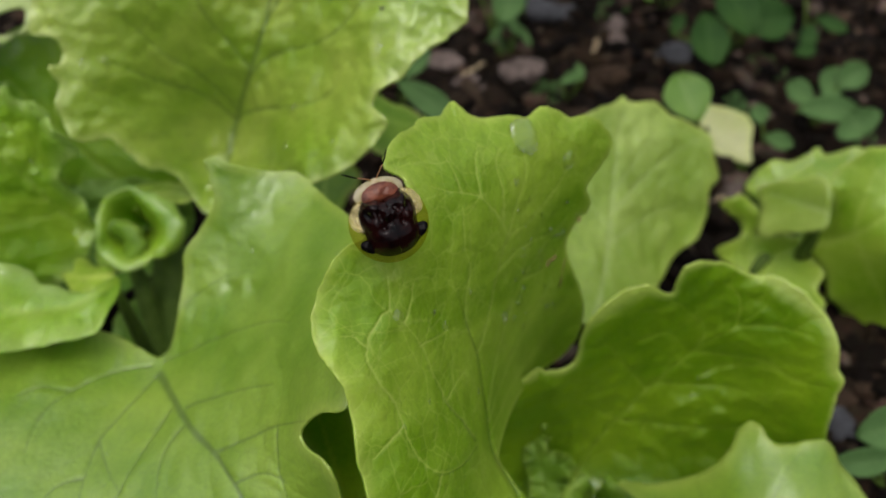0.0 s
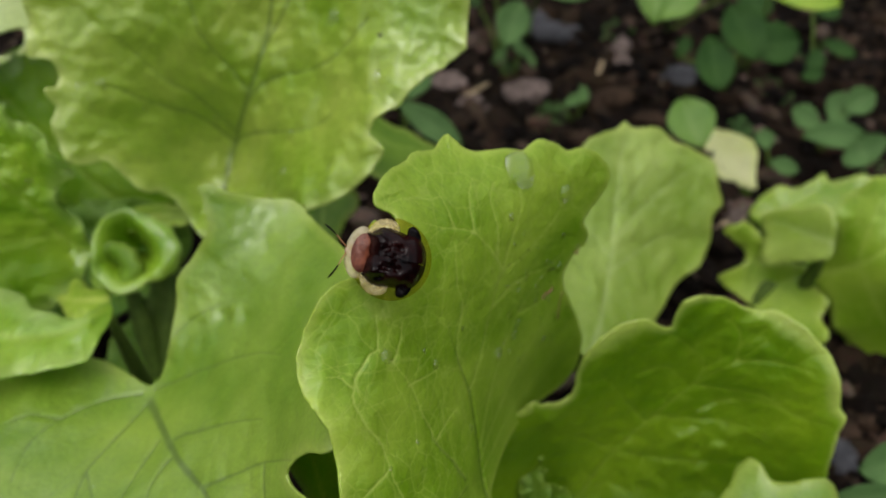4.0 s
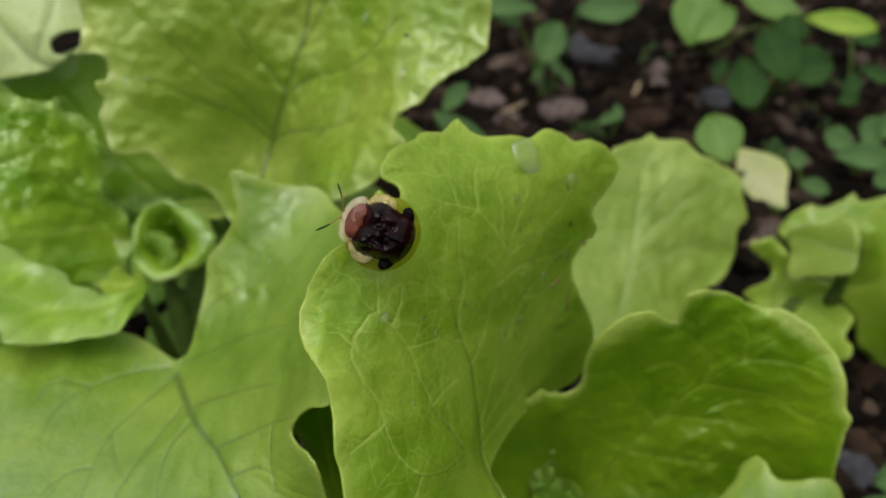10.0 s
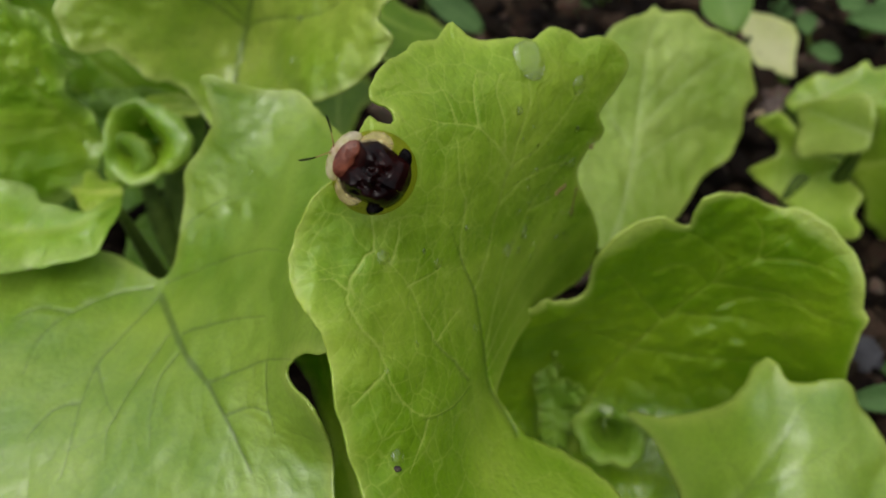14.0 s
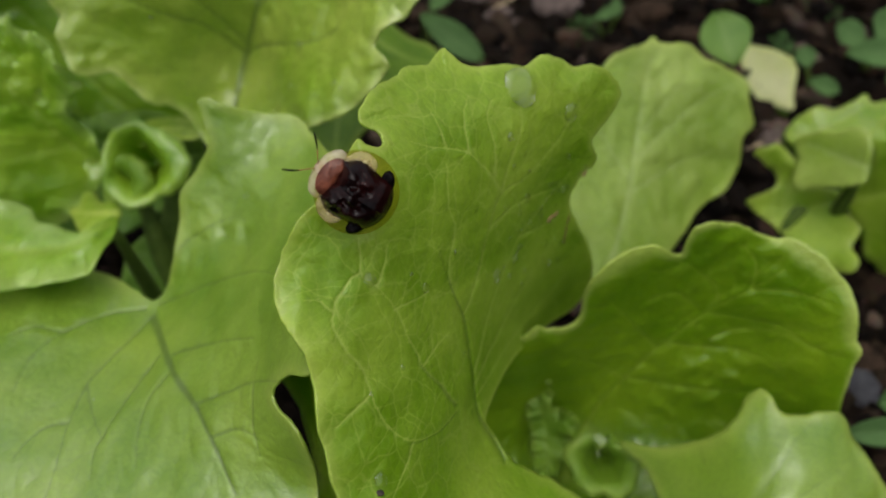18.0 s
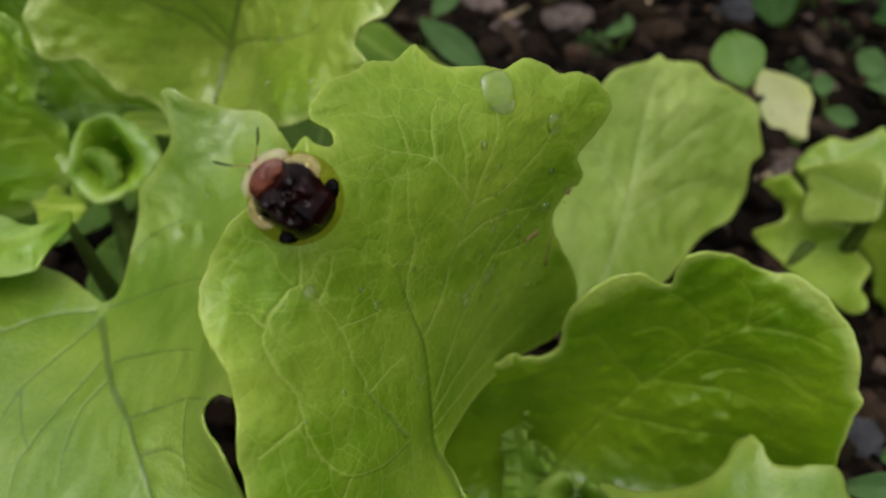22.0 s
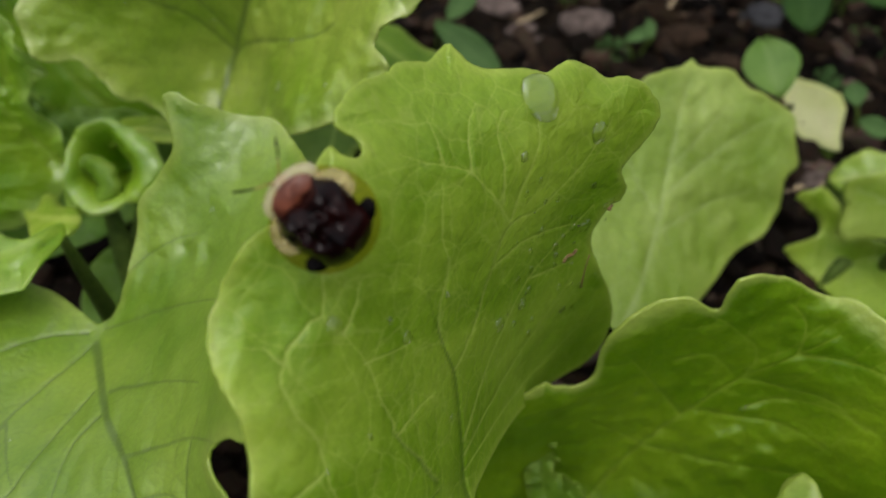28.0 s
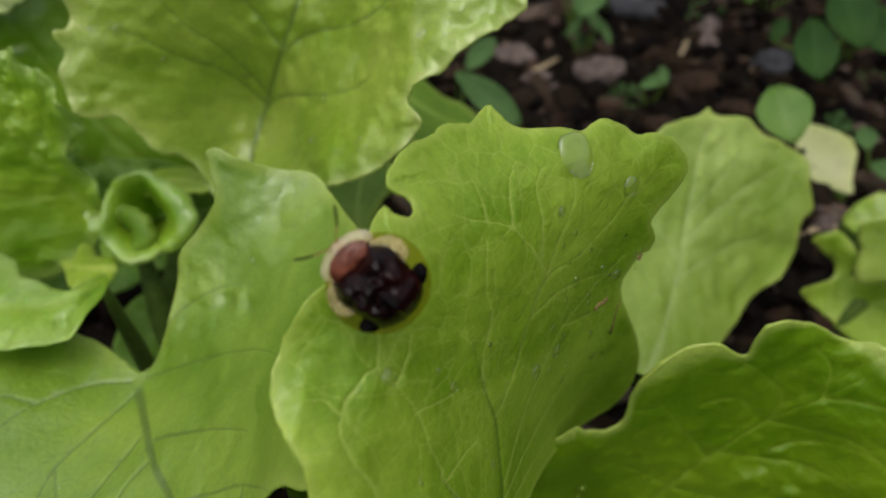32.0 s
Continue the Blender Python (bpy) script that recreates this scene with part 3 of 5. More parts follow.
SHAPES['left_rim'] = dict(at=(-59, 77, 47),
    margin=[(-17.9, 8.7), (-13.4, 8.2), (-8, 5.9), (-3.9, 4.6), (1, 2.5), (5.7, 1.3), (9.1, 1.2), (10.8, 3), (12.1, 2.3), (13.1, -0.1), (12.9, -2.7), (11.6, -4.1), (7.4, -5.1), (3.7, -5.8), (0.2, -6.1), (-4.2, -5), (-10.8, -3.1), (-18, 1.5), (-21.5, 7.3)],
    bend=[(11.6, -3.6, 4.2), (11.4, 3, -4.1), (-10.2, 5.7, -5.8), (3.5, -5.7, 6.6), (-2.7, 2.4, -4.5), (-4.2, -4.8, 8.2), (5.2, -1.8, 1.7), (-18, 3.4, -3.4)],
    veins=[[(10.9, 2.1), (7.2, -0.8), (0.7, -1.6), (-7.1, 0.2), (-16.1, 2.5)]])
SHAPES['left_mid'] = dict(at=(-74, 105, 38),
    margin=[(-7.1, 21.9), (-4.5, 18.9), (-1.7, 17.3), (4.3, 17.8), (4.5, 15.6), (9.9, 14.4), (11.3, 11.5), (13.9, 8.3), (13.3, 6.5), (9.3, 5.6), (7.6, 3), (9.9, -0.8), (10.3, -4.9), (8, -11.9), (4.1, -16.2), (0.2, -16), (-4, -14.4), (-10.3, -13.8), (-15, -0.6), (-13.2, 16.1)],
    bend=[(14.1, 8.2, 6.4), (2.9, 13.9, 3.6), (-2.4, 5.6, 0.4), (3.1, -2.2, -10), (-5.8, 18, 6.4), (-11, 2.9, 8.9), (7.6, -6.2, -15), (-2.3, -6.4, 4.7), (3.6, 5.6, -4), (0.6, -15, -1), (3.1, -13.5, -6), (-10.3, -12.8, 7.9)],
    veins=[[(10.1, -6), (5.1, -1.1), (1.5, 4.4), (-1.8, 9.5), (-4.9, 14.5), (-8.7, 19.3)],
        [(1.5, 4.4), (6.5, 9.8), (9.2, 13.3)],
        [(5.1, -1.1), (1.1, -3.4), (-4.3, -1.2)],
        [(-1.8, 9.5), (-5.8, 6.9), (-10.7, 7)]])
SHAPES['far'] = dict(at=(-81, 131, 55),
    margin=[(-15.2, 15.7), (-1.8, 18.4), (11.5, 17.5), (17.7, 11.8), (13, 2.7), (10.2, -1.1), (8, -2.7), (4.6, -4.5), (3.5, -5.4), (-0.4, -6.6), (-4.5, -7.5), (-9.6, -8.9), (-12.6, -8.3), (-16.6, 2.8)],
    bend=[(7.3, -0.7, 1.3), (-0.4, -5.3, -0.4), (-4, 2.5, 2.3), (8.5, -0.8, -1.8), (-12.6, 5.2, 3.1), (12.2, 8.5, -4.5), (-12.6, -7.2, 1.4)],
    veins=[[(5.1, -4.5), (0.9, -3.8), (-6.2, 3.4), (-12.9, 11.6)],
        [(0.9, -3.8), (3.8, 4.3), (3.5, 13.6)]],
    hole=[(4, -0.7), (4.8, 0.4), (6.5, 1.5), (8.7, 2.2), (9, 0.4), (8.5, -1.4), (6.6, -2.7), (4.6, -2.6)])
SHAPES['far_dark'] = dict(at=(-74, 130, 37),
    margin=[(-24.5, 9.2), (-10.1, 8.9), (-6.5, 10.4), (-1.3, 14.1), (4.4, 18.7), (12.5, 17.7), (21.2, -2.4), (23.6, -11.4), (17.9, -18.6), (8.5, -19.7), (-0.2, -13.9), (-8.4, -7), (-14.9, 0.6), (-22.9, 4.2)],
    bend=[(-10.1, 8.2, 8), (-13.9, 6.7, 9.2), (-2.3, 5.4, 2.3), (7.3, -7.9, -5.2), (14.9, -11.9, -8), (7.1, 12.6, -2), (-22.7, 7.3, 9.8), (0.8, -13.8, -7.1), (18.8, -3.8, -5.8)],
    veins=[[(17.4, -17.5), (8.1, -11.2), (1, -3.9), (-5.1, 3.9), (-8.7, 9)],
        [(1, -3.9), (2.4, 6.2), (1.5, 14.9)],
        [(-5.1, 3.9), (-10.8, 2), (-18.4, 5.4)]])
SHAPES['shade'] = dict(at=(-14, 53, 44),
    margin=[(-11.6, 13.1), (-4.5, 10.4), (0.1, 10), (3.5, 5.1), (6.7, -0.2), (10.4, -6.5), (11.6, -11.5), (6, -14.9), (-0.2, -13.8), (-0.6, -7.8), (0.8, -6.3), (-0.2, -3), (-1.9, -0.5), (-3.8, 2.5), (-7.2, 5.5)],
    bend=[(-1.9, 6, -3.8), (3.6, -5.8, 5.2), (-4.5, 10.4, -7.3), (7.1, -10.9, 6.7), (-2.3, -1.2, -0.1)],
    veins=[[(5.9, -13.6), (2.8, -6), (-0.2, 1.8), (-3.8, 8.9)]])
SHAPES['far_right_a'] = dict(at=(81, 116, 16),
    margin=[(-8.2, 9.8), (-6.4, 12.7), (-3.5, 15), (0.4, 16.2), (8.2, 15.3), (12.6, 6.8), (14.9, -8.2), (15.8, -19.7), (11.7, -23.9), (6.3, -21.9), (1.6, -16.1), (-2, -12.7), (-4.2, -6.9), (-8.4, -0.2), (-6.1, 0.9), (-6.5, 5.2)],
    bend=[(-8.7, 8.5, 3.7), (-1.7, 13.8, 5.5), (3.3, -2.3, 8.3), (6, -18.1, -10.9), (-6, -1.2, -7.1), (-1.9, -6.8, -5.7), (11, 9, 4.4)],
    veins=[[(-6.8, -2.4), (-2.1, -0.2), (2.8, 4.1), (9.6, 8.9)],
        [(-2.1, -0.2), (3.1, -8.8), (10.3, -17.7)],
        [(-2.1, -0.2), (-1.6, 6.3), (-0.1, 12.7)]])
SHAPES['far_right_b'] = dict(at=(69, 120, 3),
    margin=[(-11.1, 11.8), (-9.1, 13), (-7, 13.9), (-4.2, 12.2), (-2.6, 9.3), (-2.8, 6.3), (-1.3, 5.2), (3.2, 5.3), (5.6, 3.9), (6.4, 0.6), (7.8, -2.2), (6.3, -5.8), (6.4, -8.6), (4.2, -10.4), (-1.2, -6.9), (-5.8, -2.3), (-10.4, 1.8), (-8.3, 3.5), (-5.9, 5.3), (-5.9, 7.7), (-8.3, 9.7)],
    bend=[(-8.5, 12, -1.1), (4.7, -8.7, 6.8), (1.7, 0.5, -2.5), (-5.7, 0.2, -6), (6.3, -4, 4.9)],
    veins=[[(-4.3, -4.7), (-0.4, 0.4), (3.4, 2.9)],
        [(-5.7, -1.1), (-5.8, 6.2), (-7.7, 10.9)]])
SHAPES['far_right_c'] = dict(at=(69, 121, 18),
    margin=[(-4.3, 0.3), (-4.5, 4), (-2.7, 5.5), (0.1, 5.9), (3.1, 6.2), (3.8, 3), (4.2, -0.3), (3.7, -3.7), (1.4, -4.6), (-1.7, -4.7), (-4.1, -5.4), (-5.2, -3.8)],
    bend=[(3.2, 3.3, 5.9), (-3.4, -4.5, -4.7), (-3.8, 3.9, -8.2), (4, -3.5, 4.9)],
    veins=[[(4.1, -1.3), (0.5, 1.1), (-3.1, 3.8)]])
SHAPES['far_right_d'] = dict(at=(79, 142, 8),
    margin=[(-9.4, -0.4), (-5.4, 2.3), (-2.2, 1.8), (1.2, 3.6), (3.5, 4.9), (4.8, 3.1), (9.5, 4.3), (11.2, 2.3), (4.4, -4.2), (-2, -6.8), (-8.3, -6.8), (-11.4, -4.1)],
    bend=[(3.5, 4.5, -0.7), (-5.5, 1.2, -3.2), (6.8, -0.3, 3.8), (-6.1, -6.1, -0.6)],
    veins=[[(-11.4, -4.1), (-3.7, -2.2), (3.2, 2.4)]])
SHAPES['pale'] = dict(at=(67, 160, 3),
    margin=[(-4.3, 6.9), (-1.3, 6.1), (1.8, 4.8), (4.3, 3.3), (4.7, 0.4), (4, -4), (3.3, -8.5), (0.2, -7.7), (-3.1, -5.9), (-5.4, -1.3), (-5.5, 3.5)],
    bend=[(0.7, 2, -0.8), (-1.1, -0.5, -0.8), (2.4, -8.9, 6.5), (-3.9, 5.3, -4.3), (4.2, 2.7, 1)],
    veins=[[(2.3, -9.8), (1, -1.6), (-1.4, 6)]])
SHAPES['young_b'] = dict(at=(16, 66, 13),
    margin=[(-2.9, 13.2), (-1.6, 14.6), (-0.3, 13.6), (-0.6, 11.6), (0.6, 10.2), (-0.1, 8.4), (1.2, 7.2), (0.6, 5.6), (2.2, 5), (3.9, 4.4), (4.9, 2.6), (3.9, 1.6), (4.4, -0.6), (3.4, -2.4), (2.6, -5.3), (-0.6, -6.6), (-1.6, -4.1), (-2.3, 0), (-3.1, 4.4), (-2.5, 6.6), (-3.3, 9.6)],
    bend=[(-2.4, 12.3, 2.4), (-2.7, -3, 0.2), (4.1, 2.7, 3.9), (0.9, -6, 1.5), (0.2, 3, -1.7), (2.6, -4.2, -1.9), (-0.4, 8, 0.4)],
    veins=[[(0.4, -6.4), (0.2, -1.5), (-0.5, 3.5), (-1.2, 8), (-1.8, 12.4)], [(-0.5, 3.5), (1.8, 4), (3.6, 3.4)]])
SHAPES['gap'] = dict(at=(-23, 114, 28),
    margin=[(-7.9, 5), (-3.5, 8.1), (2.3, 8.6), (6.8, 6.2), (7.3, 3), (5.7, 1.2), (4.8, -1.7), (3.8, -5.6), (0.4, -7.2), (-3.3, -6), (-6.4, -1.4)],
    bend=[(-6.1, 3.6, -1.3), (4.9, 5.5, -6.3), (3.6, -4.7, 6.6), (-2.3, -5, 5), (-0.5, 2.1, -3.6)],
    veins=[[(4, -6.5), (1.6, -0.9), (0.5, 7.4)]])
SHAPES['gap_low'] = dict(at=(-9, 132, 31),
    margin=[(-10.3, 7.1), (-6.5, 8.5), (-1.1, 4.7), (2.2, 3.7), (5.4, 1.2), (8.8, -1.4), (8.2, -6.9), (1.9, -9.1), (-4.6, -6.3), (-8.3, -0.7)],
    bend=[(-6.7, 4.8, -4.6), (6.4, -0.3, -1.1), (-0.4, -7, 12.9), (0.8, 2, -4.9)],
    veins=[[(-8.7, 4.5), (-1.8, 0.2), (5.5, -1.1)]])
SHAPES['heart_lip'] = dict(at=(-60, 96, 29),
    margin=[(-4.9, 0.1), (-3.4, 0.5), (-3.9, 2.5), (-2.3, 2.8), (-0.2, 1.4), (3.1, 1.3), (5.1, -0.7), (4.9, -2.4), (2, -3), (0.3, -3.6), (-2.9, -2)],
    bend=[(-4.8, 0.1, -0.5), (3.5, 0.9, -0), (1.2, -3.3, 4.7), (-2.4, 2.5, -4), (0.3, -0.9, 0.4)],
    veins=[[(4.6, -0.3), (0.3, -0.5), (-3.7, -0.4)]])
SHAPES['heart_top'] = dict(at=(-51, 112, 31),
    margin=[(-6.3, -1.5), (-6.5, 0.5), (-5.4, 2.2), (-0.7, 3), (2.7, 2.8), (5.5, 1.5), (7.1, -0), (6, -1.2), (3.3, -1.5), (-0.2, -1), (-2.6, -2.2), (-4.5, -2.6)],
    bend=[(-6, -1.5, -0.7), (5.8, 0.5, 0.6), (-1.4, 2.5, -3.4), (2.4, -1.2, 5)],
    veins=[[(-5.4, -2), (-1.3, 0.4), (5.5, 0.5)]])
SHAPES['void'] = dict(at=(-53, 98, 8),
    margin=[(-9.3, 2.6), (-3.6, 7.9), (3.2, 10.7), (8.9, 11.9), (9.4, 5.4), (8.3, -2.3), (6.5, -8.2), (-0.8, -9.2), (-7.7, -5.9)],
    bend=[(-3.5, 4.9, -1.7), (6.6, 9.3, 0.4), (5.2, -6.1, 3.3), (-5.3, -4.9, 2.6), (-2.9, -1.1, -4)],
    veins=[[(4.6, -8), (-0.1, -1.5), (1.9, 8.1)]])
SHAPES['deep'] = dict(at=(-68, 113, 18),
    margin=[(-16.5, 14.7), (-7.1, 13.9), (0.9, 11.9), (9.9, 11.9), (19.6, 8.8), (21, 1.7), (15.4, -4.5), (10, -8.7), (4.9, -11.8), (-2.9, -14.9), (-10.9, -13.9), (-20.8, -7.8), (-23.6, 8.4)],
    bend=[(-16.3, 8.5, 0.8), (2.8, 8.8, -4.1), (18.6, 4.7, 1.7), (9.9, -7.7, 1.6), (-0.4, -11.9, 2.6), (-21.2, -1.8, 4.3), (4.3, 0.3, -5.2)],
    veins=[[(10.2, -9.7), (5.2, -3.8), (-2.7, 3.5), (-10.9, 9.6)]])
LEAF_TILT = Euler((radians(40), 0, 0)).to_matrix()
SHEETS, FACES = {}, {}


def surface(name, spot):
    """Place and normal on a leaf's face, in mm of the world, at a spot of the leaf's own plane."""
    shape, sheet = SHAPES[name], SHEETS[name]
    q = np.array([spot, (spot[0] + 0.3, spot[1]), (spot[0], spot[1] + 0.3)], float)
    h = sheet(q)
    flat, high = FACES[name]
    near = np.argmin(np.linalg.norm(flat - q[0], axis=1))
    h = h - h[0] + high[near]
    p = [Vector((a, b, c)) for (a, b), c in zip(q, h)]
    normal = (LEAF_TILT @ (p[1] - p[0]).cross(p[2] - p[0])).normalized()
    return LEAF_TILT @ p[0] + Vector(shape["at"]), normal


def blade(name, plant, mat, label, grain=0.5, pucker=0.5, ripple=0.5, wave=5.0, groove=0.16, seed=1, thick=0.28, vein_width=0.34, lip=0.0, pitch=6.0, vein_tone=1.0, stalk=True, lip_width=2.2, twig_length=1.0, rim_width=1.2, rim_tone=0.6, rim_vary=0.0, twig_tone=0.3, rib_tone=1.0, crease=0.0, rim_low=-999.0, jag=0.12, folds=0.0, rib_scale=1.35, humps=()):
    """One leaf: an outline in its own plane, bent into a sheet, puckered between its veins, with a rippled margin."""
    shape = SHAPES[name]
    rng = np.random.default_rng(seed)
    ring = spline(shape["margin"], 8, True)
    tangent = np.roll(ring, -1, 0) - np.roll(ring, 1, 0)
    tangent /= np.maximum(np.linalg.norm(tangent, axis=1)[:, None], 1e-9)
    side = np.c_[tangent[:, 1], -tangent[:, 0]]
    wob = rng.normal(0, 1, len(ring))
    wob = (np.roll(wob, 1) + wob * 2 + np.roll(wob, -1)) / 4
    teeth = np.interp(np.arange(len(ring)), np.arange(0, len(ring) + 4, 4), rng.uniform(-1, 1, len(ring) // 4 + 2)[:len(np.arange(0, len(ring) + 4, 4))])
    ring = ring + side * (wob * 0.06 + teeth * jag)[:, None]
    bend = np.array(shape["bend"], float)
    base = thin_plate(bend[:, :2], bend[:, 2])
    lo, hi = ring.min(0) - grain, ring.max(0) + grain
    nx, ny = (np.ceil((hi - lo) / grain)).astype(int)
    gx, gy = np.meshgrid(lo[0] + grain * np.arange(nx + 1), lo[1] + grain * np.arange(ny + 1), indexing="ij")
    grid = np.c_[gx.ravel(), gy.ravel()]
    mid = (gx[:-1, :-1] + grain / 2, gy[:-1, :-1] + grain / 2)
    keep = within(np.c_[mid[0].ravel(), mid[1].ravel()], ring)
    rings = [ring]
    if "hole" in shape:
        hole = spline(shape["hole"], 6, True)
        rings.append(hole)
        keep &= ~within(np.c_[mid[0].ravel(), mid[1].ravel()], hole)
    keep = keep.reshape(nx, ny)
    i, j = np.nonzero(keep)
    w = ny + 1
    quads = np.c_[i * w + j, (i + 1) * w + j, (i + 1) * w + j + 1, i * w + j + 1]
    used, flat = np.unique(quads, return_inverse=True)
    quads = flat.reshape(-1, 4)
    count = np.bincount(quads.ravel(), minlength=len(used))
    q = grid[used]
    edge, along, near = to_line(q, ring, True)
    rim = count < 4
    for r in rings:
        d, _, n = to_line(q[rim], r, True)
        move = d < grain * 1.6
        spots = np.nonzero(rim)[0][move]
        q[spots] = n[move]
    edge, along, near = to_line(q, ring, True)
    vein, dent = np.full(len(q), -3.0), np.zeros(len(q))
    for line in shape["veins"]:
        line = spline(line, 4, False)
        ways = np.diff(line, axis=0)
        for n in range(2, len(ways), 2):
            a = math.atan2(ways[n][1], ways[n][0]) + rng.choice((-1, 1)) * rng.uniform(0.6, 1.1)
            twig = [line[n]]
            for _ in range(int(rng.integers(3, 6))):
                a += rng.normal(0, 0.28)
                twig.append(twig[-1] + np.array((math.cos(a), math.sin(a))) * rng.uniform(0.8, 1.5) * twig_length)
            d, s, _ = to_line(q, spline(twig, 3, False))
            vein = np.maximum(vein, np.minimum(1.4 - d / (vein_width * 0.75), rng.uniform(0.5, 1.2) * twig_tone))
            dent = np.maximum(dent, np.exp(-(d / (vein_width * 1.8)) ** 2) * 0.22)
    for k, line in enumerate(shape["veins"]):
        line = spline(line, 6, False)
        line[1:-1] += np.cumsum(rng.normal(0, 0.035, (len(line) - 2, 2)), axis=0) * (k > 0)
        d, s, _ = to_line(q, line)
        total = np.linalg.norm(np.diff(line, axis=0), axis=1).sum()
        size = vein_width * (rib_scale if k == 0 else 1.0) * ((1.1 - 0.75 * s / total) if k == 0 else (1.05 - 0.5 * s / total))
        vein = np.maximum(vein, np.minimum(1.7 - d / size, rib_tone if k == 0 else 0.75))
        if k == 0:
            sunk = crease * np.exp(-(d / 0.2) ** 2) * np.clip(1.3 - 1.6 * s / total, 0, 1)
        dent = np.maximum(dent, np.exp(-(d / (2.2 * size)) ** 2) * (1.4 * np.clip(s / 4, 0.1, 1) if k == 0 and crease == 0 else 1.0) * (1.05 - 0.5 * s / total))
    # Mask for the dark colour that imitates shade in the creases.
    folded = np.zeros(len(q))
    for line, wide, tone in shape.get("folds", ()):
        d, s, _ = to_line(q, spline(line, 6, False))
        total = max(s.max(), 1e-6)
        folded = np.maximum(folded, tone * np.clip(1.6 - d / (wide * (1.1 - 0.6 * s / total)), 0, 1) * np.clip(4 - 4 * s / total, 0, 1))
    phase = rng.uniform(0, 6)
    h = base(q)
    lump = np.array([noise.noise((a / pitch + seed, b / pitch, 0.3)) + 0.5 * noise.noise((a / pitch * 2.3, b / pitch * 2.3 + seed, 5.1)) for a, b in q])
    fold = np.clip(1 - edge / 4.5, 0, 1) ** 1.6
    if folds:
        h += folds * np.array([noise.noise((a / 8.0, b / 8.0, seed)) + 0.4 * noise.noise((a / 4.0, b / 4.0, seed + 3.0)) for a, b in q]) * np.clip(edge / 3.0, 0.4, 1)
    h += pucker * lump * np.clip(edge / 2.0, 0.25, 1) - groove * 2.2 * dent - sunk
    h += ripple * fold * (np.sin(along / wave * 2 * math.pi + phase) + 0.5 * np.sin(along / wave * 3.7 + phase * 2))
    h += lip * np.clip(1 - edge / lip_width, 0, 1) ** 1.5
    for hx, hy, wide, rise in humps:
        h += rise * np.exp(-((q[:, 0] - hx) ** 2 + (q[:, 1] - hy) ** 2) / (wide * wide))
    co = np.c_[q, h] @ np.array(LEAF_TILT).T * MM
    at = Vector(shape["at"]) * MM
    me = bpy.data.meshes.new(name)
    me.from_pydata([tuple(v) for v in co], [], quads.tolist())
    me.attributes.new("vein", "FLOAT", "POINT").data.foreach_set("value", vein * vein_tone)
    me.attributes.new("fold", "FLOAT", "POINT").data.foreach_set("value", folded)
    me.attributes.new("rim", "FLOAT", "POINT").data.foreach_set("value", rim_tone * np.clip(1.25 - edge / (rim_width * np.maximum(0.3, 1 + rim_vary * np.sin(along / 5.2 + phase) + 0.6 * rim_vary * np.sin(along / 2.3))), 0, 1) * np.clip((q[:, 1] - rim_low) / 4, 0, 1) * (1 - np.exp(-((q - np.array(shape["veins"][0][0])) ** 2).sum(1) / 25)))
    ob = link("leaf", me, mat, plant, label)
    ob.location = at - plant.location
    solid = ob.modifiers.new("thickness", "SOLIDIFY")
    solid.thickness, solid.offset = thick * MM, -1.0
    SHEETS[name], FACES[name] = base, (q, h)
    foot = LEAF_TILT @ Vector((*shape["veins"][0][0], base(np.array([shape["veins"][0][0]]))[0] - 2.2)) + Vector(shape["at"])
    if stalk:
        root = plant.location / MM
        root = Vector((root.x + rng.uniform(-3, 3), root.y + rng.uniform(-3, 3), -4))
        low = foot.lerp(root, 0.35) + Vector((0, 0, -0.4 * (foot - root).length))
        low.z = max(low.z, 0.0)
        line = [foot - root, low - root, Vector((0, 0, 0))]
        stem = part("leaf_stalk", tube([tuple(v) for v in spline([tuple(v) for v in line], 5, False)], [0.5, 0.8, 1.1, 1.4, 1.6, 1.8]), STEM, plant, "green leaf stalk")
        stem.location = root * MM - plant.location
    return ob

# ---- ground ----
def soil_height(x, y):
    return 4.0 * noise.noise((x / 45, y / 45, 1.0)) + 1.8 * noise.noise((x / 14, y / 14, 3.0)) + 0.9 * noise.noise((x / 5, y / 5, 7.0)) - 3.0


def ground():
    bm = bmesh.new()
    far = [-60000, -8000, -2000, -700, -350]
    xs = far + list(range(-220, 261, 4)) + [-s for s in reversed(far)]
    ys = far + list(range(-120, 341, 4)) + [-s for s in reversed(far[:-1])]
    rows = [[bm.verts.new((x * MM, y * MM, soil_height(x, y) * MM)) for y in ys] for x in xs]
    for a, b in zip(rows, rows[1:]):
        for k in range(len(ys) - 1):
            bm.faces.new((a[k], b[k], b[k + 1], a[k + 1]))
    tagged(part("ground", bm, SOIL), "dark damp crumbly garden soil", "soil", kind="structure")


